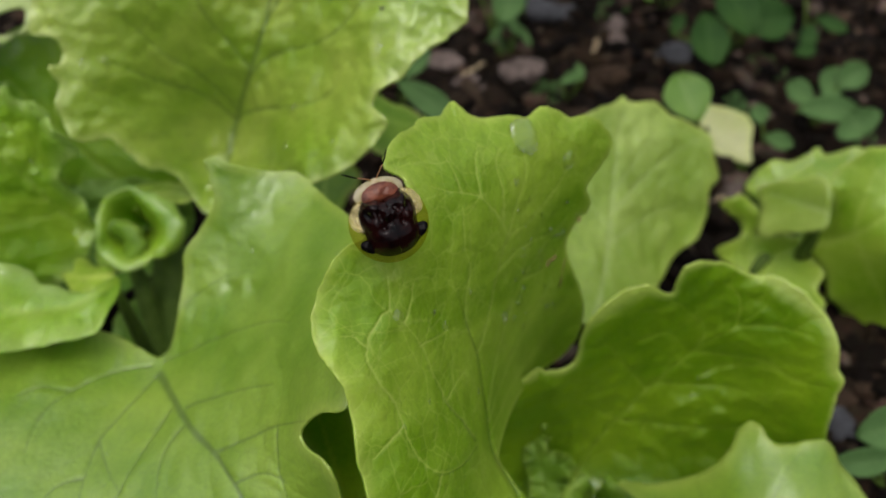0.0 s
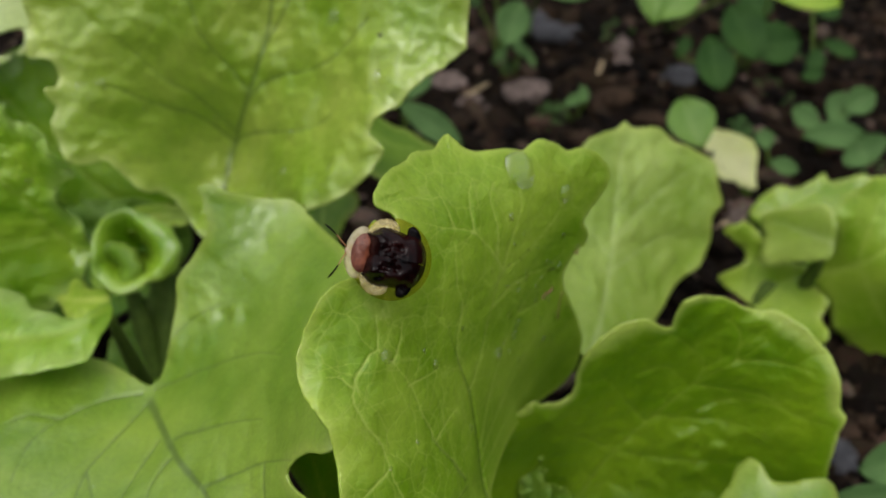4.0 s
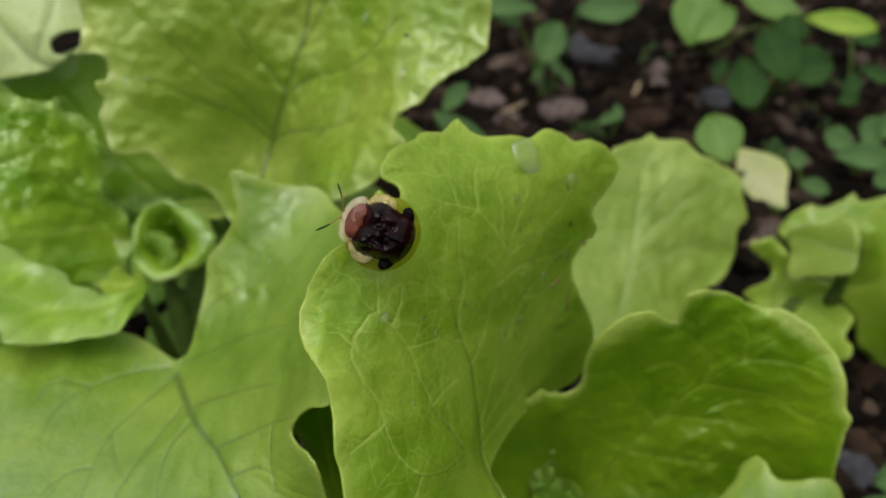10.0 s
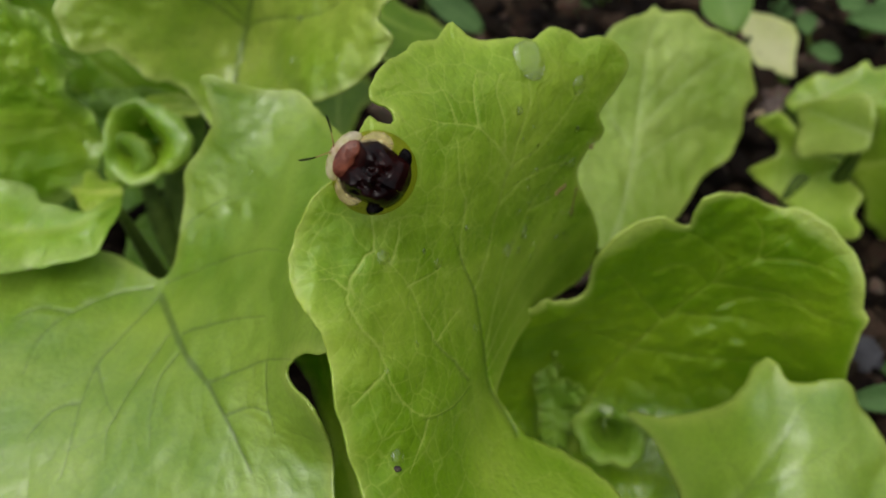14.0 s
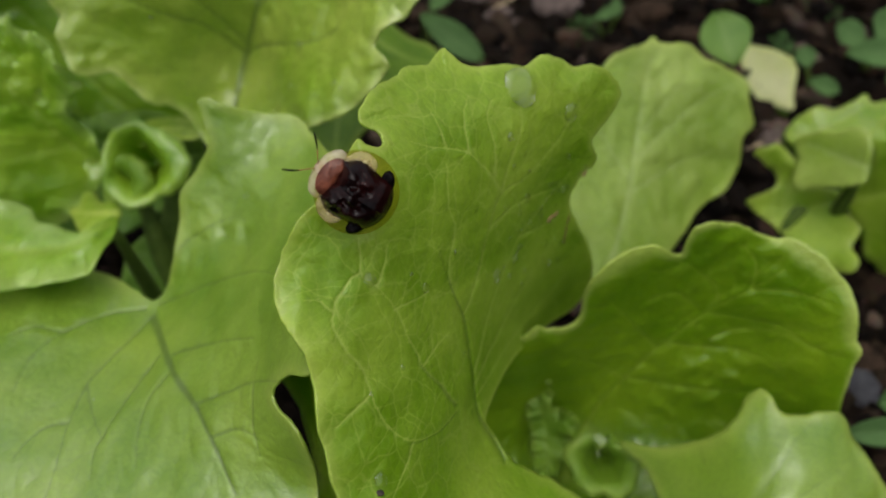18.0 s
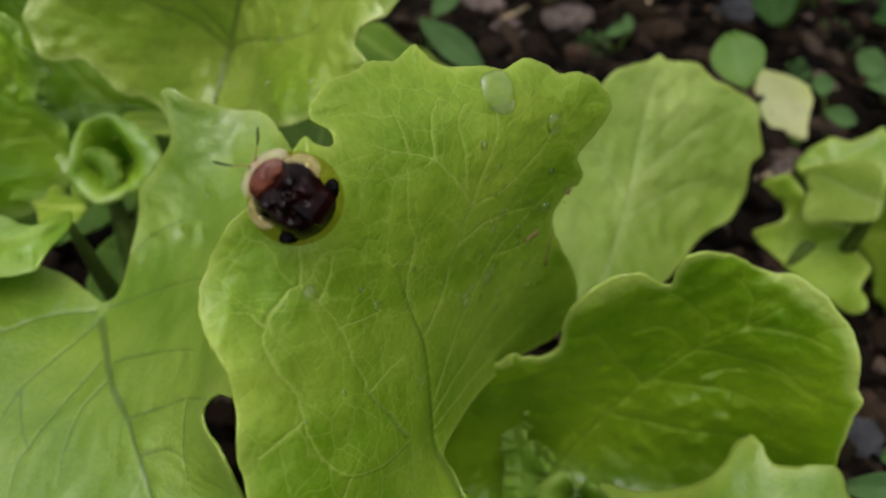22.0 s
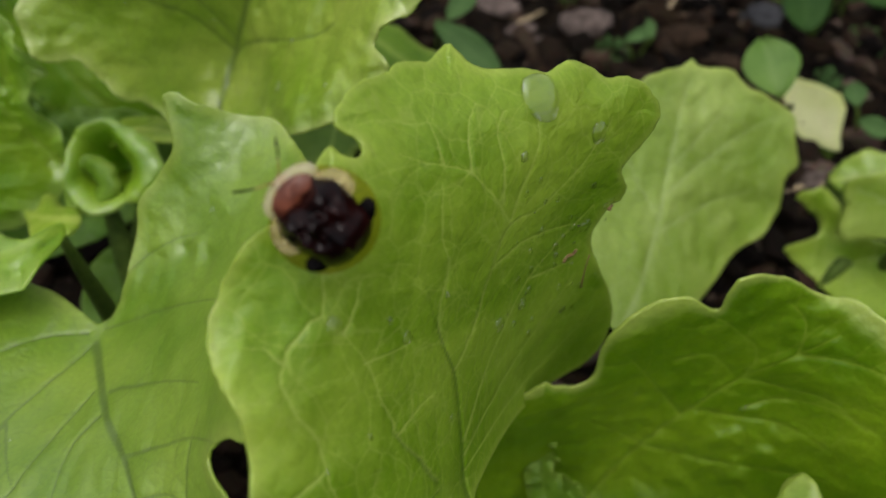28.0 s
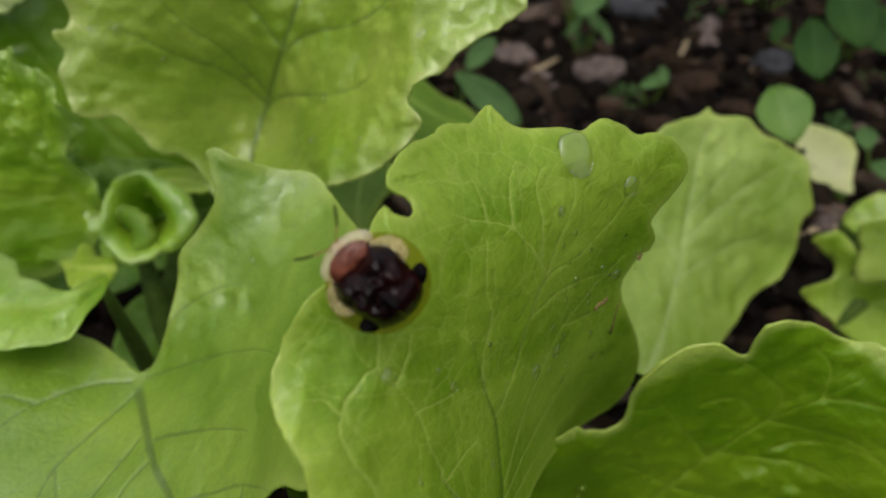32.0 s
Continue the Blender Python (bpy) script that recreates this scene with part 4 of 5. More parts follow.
def crumb_material():
    """Soil crumbs and chips, each with a tone of its own."""
    m, t, b = material("soil_crumbs", 0.92)
    b.inputs["Specular IOR Level"].default_value = 0.08
    geo = t.nodes.new("ShaderNodeNewGeometry")
    place = t.nodes.new("ShaderNodeTexCoord").outputs["Object"]
    n = node(t, "ShaderNodeTexNoise", Scale=700.0, Detail=5.0)
    t.links.new(place, n.inputs["Vector"])
    tone = ramp(t, geo.outputs["Random Per Island"], ((0.0, (0.002, 0.0012, 0.0007)), (0.5, (0.0095, 0.0062, 0.0038)), (0.8, (0.03, 0.0185, 0.0105)), (0.93, (0.07, 0.046, 0.032)), (1.0, (0.15, 0.11, 0.085))))
    t.links.new(mixed(t, 0.7, tone, mixed(t, 1.0, tone, n.outputs["Color"], "MULTIPLY")), b.inputs["Base Color"])
    h = node(t, "ShaderNodeBump", Strength=0.6, Distance=0.0008)
    t.links.new(n.outputs["Fac"], h.inputs["Height"])
    t.links.new(h.outputs[0], b.inputs["Normal"])
    return m


def crumbs():
    """Loose crumbs, bark and grit over the bed, too many to count."""
    rng = random.Random(4)
    ball = bmesh.new()
    bmesh.ops.create_icosphere(ball, subdivisions=1, radius=1.0)
    base = [v.co.copy() for v in ball.verts]
    faces = [[v.index for v in f.verts] for f in ball.faces]
    ball.free()
    verts, polys = [], []
    for _ in range(15000):
        x, y = rng.uniform(-120, 170), rng.uniform(40, 320)
        size = rng.choice((0.6, 0.8, 1.1, 1.5, 2.2, 3.2)) * rng.uniform(0.7, 1.3)
        stretch = Vector((rng.uniform(0.8, 2.2), rng.uniform(0.6, 1.1), rng.uniform(0.35, 0.8)))
        turn = Euler((rng.uniform(-0.5, 0.5), rng.uniform(-0.5, 0.5), rng.uniform(0, 6.28))).to_matrix()
        z, k = soil_height(x, y) + 0.15 * size, len(verts)
        for c in base:
            p = turn @ (Vector([a * s for a, s in zip(c, stretch)]) * size * rng.uniform(0.75, 1.2))
            verts.append(((x + p.x) * MM, (y + p.y) * MM, (z + p.z) * MM))
        polys += [[i + k for i in f] for f in faces]
    me = bpy.data.meshes.new("soil_crumbs")
    me.from_pydata(verts, [], polys)
    tagged(link("soil_crumbs", me, crumb_material(), None, "", False), "brown and black crumbs of soil and bark", "soil", kind="stuff")


def stone(x, y, long, deep, mat, label, seed, category="stone"):
    """A worn pebble or chip half sunk in the soil."""
    bm = bmesh.new()
    bmesh.ops.create_icosphere(bm, subdivisions=4, radius=1.0)
    for v in bm.verts:
        r = 1 + 0.4 * noise.noise(v.co * 0.9 + Vector((seed, 0, 0))) + 0.2 * noise.noise(v.co * 2.3 + Vector((0, seed, 0))) + 0.07 * noise.noise(v.co * 6 + Vector((0, seed, 0)))
        v.co = Vector((v.co.x * long * 0.52, v.co.y * deep * 0.6, v.co.z * min(long, deep) * 0.42)) * r * MM
    ob = part("stone" if category == "stone" else "bark_chip", bm, mat)
    ob.matrix_basis = pose(x * MM, y * MM, (soil_height(x, y) + 0.14 * min(long, deep)) * MM, 8 * math.sin(seed), 6 * math.cos(seed), 9 * math.sin(seed * 3))
    tagged(ob, label, category, "stones and chips on the soil")


ground()
crumbs()
for k, (x, y, long, deep) in enumerate(((0, 193, 9.5, 5.5), (21, 189, 10.9, 7.0), (6, 186, 7.5, 4.2), (47, 202, 5.3, 13.2), (66, 145, 7.9, 5.2), (11, 182, 7.5, 3.6), (78, 151, 9.3, 3.5))):
    stone(x, y, long, deep, STONE, "dusty pinkish-grey pebble on dark soil", 3 + k)
for k, (x, y, long, deep) in enumerate(((60, 190, 9.0, 5.7), (30, 215, 14.6, 6.5), (72, 85, 9.5, 6.5), (25, 219, 6.6, 9.8))):
    stone(x, y, long, deep, SLATE, "dark grey stone in damp soil", 20 + k)
for k, (x, y, long, deep) in enumerate(((43, 186, 11.9, 5.1), (75, 91, 7.5, 6.5), (81, 94, 6.5, 4.4), (-13, 182, 6.0, 4.5), (52, 178, 9, 4), (35, 172, 8, 4), (88, 180, 9, 3.5), (70, 215, 10, 5))):
    stone(x, y, long, deep, BARK, "brown bark chip lying on soil", 40 + k, "bark chip")


def straw(x, y, long, turn, mat, label, seed):
    """A dry stem or rootlet lying on the crumbs."""
    rng = random.Random(seed)
    way = Vector((math.cos(radians(turn)), math.sin(radians(turn)), 0))
    side = Vector((-way.y, way.x, 0))
    pts = []
    for k in range(7):
        u = k / 6 - 0.5
        p = way * (u * long) + side * (rng.uniform(-0.05, 0.05) * long)
        pts.append((p.x, p.y, soil_height(x + p.x, y + p.y) - soil_height(x, y) + 1.6 + rng.uniform(-0.3, 0.6)))
    ob = part("straw", tube(pts, [0.28, 0.42, 0.5, 0.48, 0.42, 0.36, 0.2], 7), mat)
    ob.location = Vector((x, y, soil_height(x, y))) * MM
    tagged(ob, label, "straw", "straws and rootlets on the soil")


for k, (x, y, long, turn) in enumerate(((63, 142, 11, 15), (90, 150, 16, 25), (40, 196, 9, 70), (84, 170, 12, -20), (8, 190, 8, 40), (70, 100, 9, 60))):
    straw(x, y, long, turn, STRAW if k % 2 == 0 else BARK, "thin dry straw on dark soil" if k % 2 == 0 else "thin brown rootlet on dark soil", 60 + k)


def moss_patch(x, y, wide, seed):
    """A low cushion of tiny green shoots on the soil."""
    rng = random.Random(seed)
    verts, faces = [], []
    for _ in range(70):
        r, a = wide * math.sqrt(rng.random()), rng.uniform(0, 6.28)
        px, py = r * math.cos(a), r * math.sin(a)
        z = soil_height(x + px, y + py) - soil_height(x, y) + 0.6
        lean, size, way = rng.uniform(0.3, 1.2), rng.uniform(0.7, 1.5), rng.uniform(0, 6.28)
        c, d = math.cos(way), math.sin(way)
        k = len(verts)
        for along, across, up in ((0, -0.22, 0), (0, 0.22, 0), (0.55, 0.34, 0.7), (0.55, -0.34, 0.7), (lean, 0, 0.8)):
            verts.append(((px + (along * c - across * d) * size) * MM, (py + (along * d + across * c) * size) * MM, (z + up * size) * MM))
        faces += [(k, k + 1, k + 2, k + 3), (k + 3, k + 2, k + 4)]
    me = bpy.data.meshes.new("moss")
    me.from_pydata(verts, [], faces)
    ob = link("moss", me, WEED_BLADE, None, "")
    ob.location = Vector((x, y, soil_height(x, y))) * MM
    ob.modifiers.new("thickness", "SOLIDIFY").thickness = 0.12 * MM
    tagged(ob, "small patch of green moss on damp soil", "moss", "moss on the soil")


for k, (x, y, wide) in enumerate(((27, 180, 4), (15, 200, 4), (92, 205, 6), (84, 188, 5), (60, 160, 4), (100, 160, 6), (72, 172, 3), (46, 214, 5))):
    moss_patch(x, y, wide, 80 + k)

# ---- the lettuces ----
right_plant = thing("lettuce_plant", "young light green lettuce with one leaf holding a beetle", "lettuce", (22, 62, 0), "lettuces in the bed")
left_plant = thing("lettuce_plant", "frilly bright green lettuce with a curled heart leaf", "lettuce", (-52, 94, 0), "lettuces in the bed")
far_plant = thing("lettuce_plant", "small pale green lettuce on bare soil", "lettuce", (78, 128, 0), "lettuces in the bed")

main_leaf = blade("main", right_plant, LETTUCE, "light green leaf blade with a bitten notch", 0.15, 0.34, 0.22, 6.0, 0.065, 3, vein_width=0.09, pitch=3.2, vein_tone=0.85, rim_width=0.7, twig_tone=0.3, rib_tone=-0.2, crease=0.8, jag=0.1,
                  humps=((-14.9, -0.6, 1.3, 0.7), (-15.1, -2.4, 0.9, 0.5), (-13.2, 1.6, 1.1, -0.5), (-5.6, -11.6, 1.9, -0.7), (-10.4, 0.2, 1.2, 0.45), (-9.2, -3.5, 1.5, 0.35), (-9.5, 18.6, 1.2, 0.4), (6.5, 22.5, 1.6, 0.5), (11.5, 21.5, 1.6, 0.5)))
blade("right", right_plant, LETTUCE_DEEP, "cupped deep green leaf, its rolled rim painted pale as sheen", 0.26, 0.6, 0.3, 9.0, 0.16, 5, lip=-0.6, lip_width=2.6, vein_width=0.17, vein_tone=0.85, pitch=3.6, twig_length=1.5, rim_width=1.2, rim_tone=0.8, rim_vary=0.7, twig_tone=0.4, rim_low=-7.0, jag=0.14,
      humps=((5, -4, 1, 0.4), (8, -6, 0.9, -0.4), (10, -5, 0.9, 0.4), (3, -9, 1.2, 0.4), (12, -3, 0.8, 0.3), (6, -1.5, 0.8, -0.4), (0, -8, 1, -0.4), (1, -12, 1.3, 0.5), (9, -10, 1.2, 0.4), (-4, 3, 1.3, 0.4), (2, 10, 1.2, 0.4), (14, 6.5, 1.2, 0.4), (5, 17, 1.5, 0.6), (11, 15.5, 1.4, 0.6)))
blade("lower", right_plant, LETTUCE_RIB, "pale green leaf with a pointed lobe", 0.45, 0.5, 0.4, 9.0, 0.12, 7, vein_tone=0.35, vein_width=0.2, twig_length=1.5)
blade("back", right_plant, LETTUCE_BACK, "smooth pale green leaf with a notched tip", 0.45, 0.75, 0.4, 10.0, 0.12, 9, pitch=4.5, vein_tone=0.36, vein_width=0.3, twig_length=1.6, jag=0.25)
blade("young_b", right_plant, LETTUCE_HALF_SHADE, "small crinkled young leaf", 0.2, 0.25, 0.8, 2.6, 0.12, 12, vein_tone=0.2, rim_width=0.8, rim_tone=0.3, jag=0.3, pitch=1.6)
blade("shade", right_plant, LETTUCE_DEEP, "deep green leaf below the others", 0.6, 0.4, 0.2, 8.0, 0.1, 13)
blade("upper", left_plant, LETTUCE_BRIGHT, "broad blistered leaf with a toothed margin", 0.3, 0.8, 0.45, 5.5, 0.16, 15, pitch=3.8, vein_tone=0.7, vein_width=0.24, rib_scale=1.9, twig_length=1.6, twig_tone=0.2, jag=0.35)
blade("left_low", left_plant, LETTUCE_RIB, "broad leaf with grey-green branching ribs and a bite", 0.21, 0.42, 0.3, 9.0, 0.11, 17, vein_width=0.14, vein_tone=0.85, rib_scale=2.8, pitch=4.0, twig_length=1.4, twig_tone=0.2, jag=0.1,
      humps=((3.6, 10.6, 1.2, -0.9), (7.4, 10.4, 1.2, -0.9), (5.5, 12, 0.9, 0.4), (9, 17, 2.5, 0.6), (2.5, 20, 2, 0.5)))
blade("left_rim", left_plant, LETTUCE_FRESH, "bright frilled leaf edge", 0.35, 1.3, 1.2, 8.0, 0.1, 19, vein_tone=0.4, pitch=4.0, rim_width=2.0, jag=0.25, folds=1.5)
blade("left_mid", left_plant, LETTUCE_BLISTER, "blistered bright green leaf", 0.27, 0.85, 1.2, 6.0, 0.2, 21, pitch=2.3, vein_tone=0.3, rim_width=2.0, twig_tone=0.2, jag=0.32, folds=2.2, stalk=False)
blade("far", left_plant, LETTUCE_PALE, "pale leaf with a chewed hole", 0.45, 0.4, 0.4, 8.0, 0.2, 23, vein_tone=0.6, stalk=False)
blade("far_dark", left_plant, LETTUCE_FRESH, "smooth green leaf behind the torn leaf", 0.5, 0.6, 0.4, 8.0, 0.2, 24, vein_tone=0.4, rim_tone=0.2, twig_tone=0.2, stalk=False)
blade("gap", left_plant, LETTUCE_HALF_SHADE, "smooth green leaf behind", 0.6, 0.3, 0.3, 8.0, 0.1, 31, stalk=False)
blade("gap_low", left_plant, LETTUCE_HALF_SHADE, "green leaf coloured dark for the shade", 0.6, 0.3, 0.3, 8.0, 0.1, 32, stalk=False)
# Two dark sheets behind the heart; the second fills a gap of mere shade.
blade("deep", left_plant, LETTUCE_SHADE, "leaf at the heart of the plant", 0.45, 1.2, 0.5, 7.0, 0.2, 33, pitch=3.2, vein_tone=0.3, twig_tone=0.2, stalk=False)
blade("void", left_plant, LETTUCE_SHADE, "dark leaf sheet standing in for shade in the heart", 0.5, 0.9, 0.5, 7.0, 0.2, 37, pitch=3.2, vein_tone=0.2, twig_tone=0.2, stalk=False)
blade("heart_lip", left_plant, LETTUCE, "small curled lip of a young leaf", 0.35, 0.3, 0.4, 6.0, 0.1, 35, lip=-1.2, stalk=False)
blade("heart_top", left_plant, LETTUCE, "small frilled young leaf", 0.35, 0.4, 0.4, 6.0, 0.1, 36, lip=-1.0, jag=0.25, stalk=False)
blade("far_right_a", far_plant, LETTUCE, "large light green leaf", 0.6, 0.6, 0.8, 12.0, 0.2, 25, vein_tone=0.4, jag=0.3)
blade("far_right_b", far_plant, LETTUCE, "light green wavy leaf", 0.6, 0.5, 0.8, 9.0, 0.2, 26, vein_tone=0.4, jag=0.3)
blade("far_right_c", far_plant, LETTUCE_BACK, "pale folded leaf", 0.6, 0.3, 0.5, 9.0, 0.2, 27, vein_tone=0.4)
blade("far_right_d", far_plant, LETTUCE_DEEP, "green leaf behind", 0.6, 0.3, 0.5, 9.0, 0.2, 28)
faded = thing("fallen_leaf", "limp pale yellow leaf on the soil", "leaf", (66, 158, 0))
blade("pale", faded, FADED, "", 0.5, 0.4, 0.4, 9.0, 0.1, 29, vein_tone=0.3)


def curled(plant, at, radius, depth, tilt, turn, opening, notch, mat, label, seed, wavy, lean=0.0, spread=13.0):
    """A young leaf rolled into an open cup, its rim turned outwards."""
    rows, spokes = 26, 90
    verts, vein, rim = [], [], []
    for s in range(spokes + 1):
        a = radians(turn) + radians(360 - opening) * (s / spokes - 0.5)
        for k in range(rows + 1):
            u = k / rows
            pinch = math.exp(-((math.degrees(a) - notch) / spread) ** 2)
            r = radius * (0.14 + 0.86 * u ** 0.8) * (1 + 0.13 * math.sin(2 * a + seed) * u + 0.08 * math.sin(5 * a) * u * u - 0.3 * pinch * u) * (1.09 - 0.2 * s / spokes)
            z = -depth * (1 - u) ** 1.5 + wavy * radius * math.sin(3 * a + seed) * u * u + lean * radius * math.cos(a + 0.4) * u
            roll = max(0.0, (u - 0.72) / 0.28)
            r += radius * 0.22 * roll ** 0.8
            z -= radius * (0.24 * roll ** 2.2 - 0.07 * roll * math.sin(7 * a + seed))
            r += radius * 0.05 * roll * math.sin(9 * a)
            bump = 0.06 * radius * noise.noise((r * math.cos(a) / 2.2, r * math.sin(a) / 2.2, z / 2.2 + seed))
            verts.append(((r + bump) * math.cos(a) * MM, (r + bump) * math.sin(a) * MM, z * MM))
            vein.append(0.5 * max(0.0, 1 - abs(math.sin(a * 4.5)) * 9) * (1 - u))
            # Rolled rim tinted paler, as a lit edge would look.
            rim.append(0.45 * roll * (0.6 + 0.4 * math.sin(a * 3)))
    w = rows + 1
    faces = [(s * w + k, (s + 1) * w + k, (s + 1) * w + k + 1, s * w + k + 1) for s in range(spokes) for k in range(rows)]
    me = bpy.data.meshes.new("curled_leaf")
    me.from_pydata(verts, [], faces)
    me.attributes.new("vein", "FLOAT", "POINT").data.foreach_set("value", vein)
    me.attributes.new("rim", "FLOAT", "POINT").data.foreach_set("value", rim)
    ob = link("curled_leaf", me, mat, plant, label)
    ob.matrix_basis = Matrix.Translation(Vector(at) * MM - plant.location) @ pose(0, 0, 0, tilt, 0, 0)
    solid = ob.modifiers.new("thickness", "SOLIDIFY")
    solid.thickness = 0.35 * MM
    root = Vector(at) - (pose(0, 0, 0, tilt).to_3x3() @ Vector((0, 0, depth * 1.5)))
    base = plant.location / MM + Vector((0, 0, -4))
    stem = part("leaf_stalk", tube([tuple(root - base), tuple((root - base) * 0.5), (0, 0, 0)], [radius * 0.13, 1.2, 1.8]), STEM, plant, "green leaf stalk")
    stem.location = base * MM - plant.location


def scroll(plant, at, tilt, depth, rims, mat, label, seed, width):
    """A heart leaf rolled into a lopsided scroll: a broad turned-out flange on one side, a steep wall on the other."""
    rows, spokes = 22, 96
    verts, vein, rim = [], [], []
    ring = spline([(r,) for r in rims], 6, True)[:, 0]
    for s in range(spokes):
        a = 2 * math.pi * s / spokes
        edge = ring[int(s / spokes * len(ring))]
        flange = max(0.0, math.cos(a - 0.35))
        low = max(0.0, math.cos(a + 1.75)) ** 3
        for k in range(rows + 1):
            u = k / rows
            r = edge * (0.12 + 0.88 * u)
            z = -depth * (1 - u) ** (1.5 + 4.5 * flange) - 1.3 * (1 - flange) * (1 - low) * u * u
            roll = max(0.0, (u - 0.7) / 0.3)
            z -= roll ** 2 * (1.3 * flange + 1.1 * low) - 0.35 * roll * math.sin(6 * a + seed)
            r += 0.5 * roll * low + 0.12 * roll * math.sin(11 * a)
            bump = 0.35 * noise.noise((r * math.cos(a) / 1.9, r * math.sin(a) / 1.9, seed))
            verts.append(((r * math.cos(a) + 0.3 * z) * MM, (r * math.sin(a) - 0.08 * z) * MM, (z + bump * u) * MM))
            vein.append(0.4 * max(0.0, 1 - abs(math.sin(a * 4.5)) * 9) * (1 - u))
            # Colour is palest on the flange and low lip, imitating light caught there.
            rim.append(0.5 * roll * (0.2 + 0.8 * max(flange, low)))
    w = rows + 1
    faces = [(s * w + k, (s + 1) % spokes * w + k, (s + 1) % spokes * w + k + 1, s * w + k + 1) for s in range(spokes) for k in range(rows)]
    me = bpy.data.meshes.new("curled_leaf")
    me.from_pydata(verts, [], faces)
    me.attributes.new("vein", "FLOAT", "POINT").data.foreach_set("value", vein)
    me.attributes.new("rim", "FLOAT", "POINT").data.foreach_set("value", rim)
    ob = link("curled_leaf", me, mat, plant, label)
    ob.matrix_basis = Matrix.Translation(Vector(at) * MM - plant.location) @ pose(0, 0, 0, tilt, 0, 0)
    ob.modifiers.new("thickness", "SOLIDIFY").thickness = 0.35 * MM
    root = Vector(at) - (pose(0, 0, 0, tilt).to_3x3() @ Vector((0, 0, depth * 0.9)))
    base = plant.location / MM + Vector((0, 0, -4))
    # Stalk swollen into an added bulb, standing in for the scroll's shaded outer wall.
    stem = part("leaf_stalk", tube([tuple(root - base), tuple((root - base) * 0.55), tuple((root - base) * 0.25), (0, 0, 0)], [width * 0.45, width, width * 0.8, width * 0.5], 14), STEM, plant, "green leaf stalk")
    stem.location = base * MM - plant.location


scroll(left_plant, (-50.6, 102.2, 33.2), 38, 17.0, (6.9, 6.6, 6.4, 6.1, 6.6, 8.0, 8.6, 8.6, 8.2, 8.6, 8.0, 7.2, 5.6, 4.8, 5.8, 6.6), LETTUCE_FRESH, "young heart leaf rolled into a scroll", 1.0, 5.0)
scroll(left_plant, (-55.2, 101.0, 30.2), 38, 5.0, (4.4, 4.2, 4.4, 4.3, 4.6, 4.6, 4.2, 4.0, 3.8, 4.2, 4.4, 4.0, 3.6, 3.2, 3.4, 3.9), LETTUCE_HALF_SHADE, "innermost heart leaf, tightly rolled", 2.3, 2.0)
curled(right_plant, (25.0, 61.0, 14.9), 4.2, 9.0, 34, -80, 30, 300, LETTUCE_HALF_SHADE, "small young leaf curled into a cup", 2.4, 0.05, 0.1)


# ---- weeds ----
def weed(label, base, leaves, mat, seed):
    """A small broad-leaved weed: oval leaves on thin stalks from one foot."""
    x, y = base
    foot = Vector((x, y, soil_height(x, y)))
    plant = thing("weed", label, "weed", tuple(foot), "weeds on the soil")
    rng = random.Random(seed)
    for lx, ly, lz, long, wide, angle in leaves:
        m = pose(0, 0, 0, 30 + rng.uniform(-8, 8), rng.uniform(-10, 10), 0) @ pose(0, 0, 0, 0, 0, angle)
        n, verts, vein, faces = 12, [], [], []
        for i in range(n + 1):
            u = i / n
            half = 0.5 * wide * math.sin(math.pi * min(1.0, u * 0.97 + 0.02) ** 1.15) ** 0.7
            for j in range(-5, 6):
                v = j / 5
                z = 0.10 * wide * abs(v) ** 1.4 - 0.12 * long * (u - 0.4) ** 2 + 0.03 * wide * noise.noise((u * 3 + seed, v * 2, angle))
                verts.append((m @ Vector(((u - 0.5) * long, half * v, z))) * MM)
                vein.append(max(0.0, 1 - abs(v) * 5) * 0.25 + 0.12 * max(0.0, 1 - abs(math.sin((u * 5 - abs(v)) * math.pi)) * 5))
        for i in range(n):
            for j in range(10):
                a = i * 11 + j
                faces.append((a, a + 11, a + 12, a + 1))
        me = bpy.data.meshes.new("weed_leaf")
        me.from_pydata([tuple(v) for v in verts], [], faces)
        me.attributes.new("vein", "FLOAT", "POINT").data.foreach_set("value", vein)
        ob = link("leaf", me, mat, plant)
        ob.location = (Vector((lx, ly, lz)) - foot) * MM
        solid = ob.modifiers.new("thickness", "SOLIDIFY")
        solid.thickness = 0.25 * MM
        end = Vector((lx, ly, lz)) - foot + m @ Vector((-0.47 * long, 0, -0.12 * long * 0.7))
        bow = end * 0.5 + Vector((0, 0, 0.15 * end.length))
        part("stalk", tube([tuple(v) for v in spline([(0, 0, -0.5), tuple(bow), tuple(end)], 4, False)], [0.5, 0.42, 0.35]), STEM, plant)


weed("grey-green weed with narrow leaves beside the lettuce", (-10, 156), [(-3, 148, 22, 15.8, 6.2, -32), (-6, 166, 18, 8.5, 4.6, 50)], WEED_BLADE, 1)
weed("grey-green broad-leaved weed on dark soil", (14, 204), [(16, 192, 16, 11.7, 8.5, 75), (3, 211, 14, 20, 6.2, 170), (4, 215, 10, 12.7, 6.4, 140), (18, 197, 6, 7.6, 2.8, -60)], WEED_BLADE, 2)
weed("grey-green weed with one oval leaf", (22, 212), [(31, 205, 18, 16.5, 9.3, 10)], WEED_BLADE, 3)
weed("yellow-green young seedling with broad leaves", (60, 212), [(54, 206, 16, 18.0, 12.8, 75), (55, 190, 24, 12.6, 8.4, 40), (75, 215, 14, 17.0, 9.3, 150)], SEEDLING, 4)
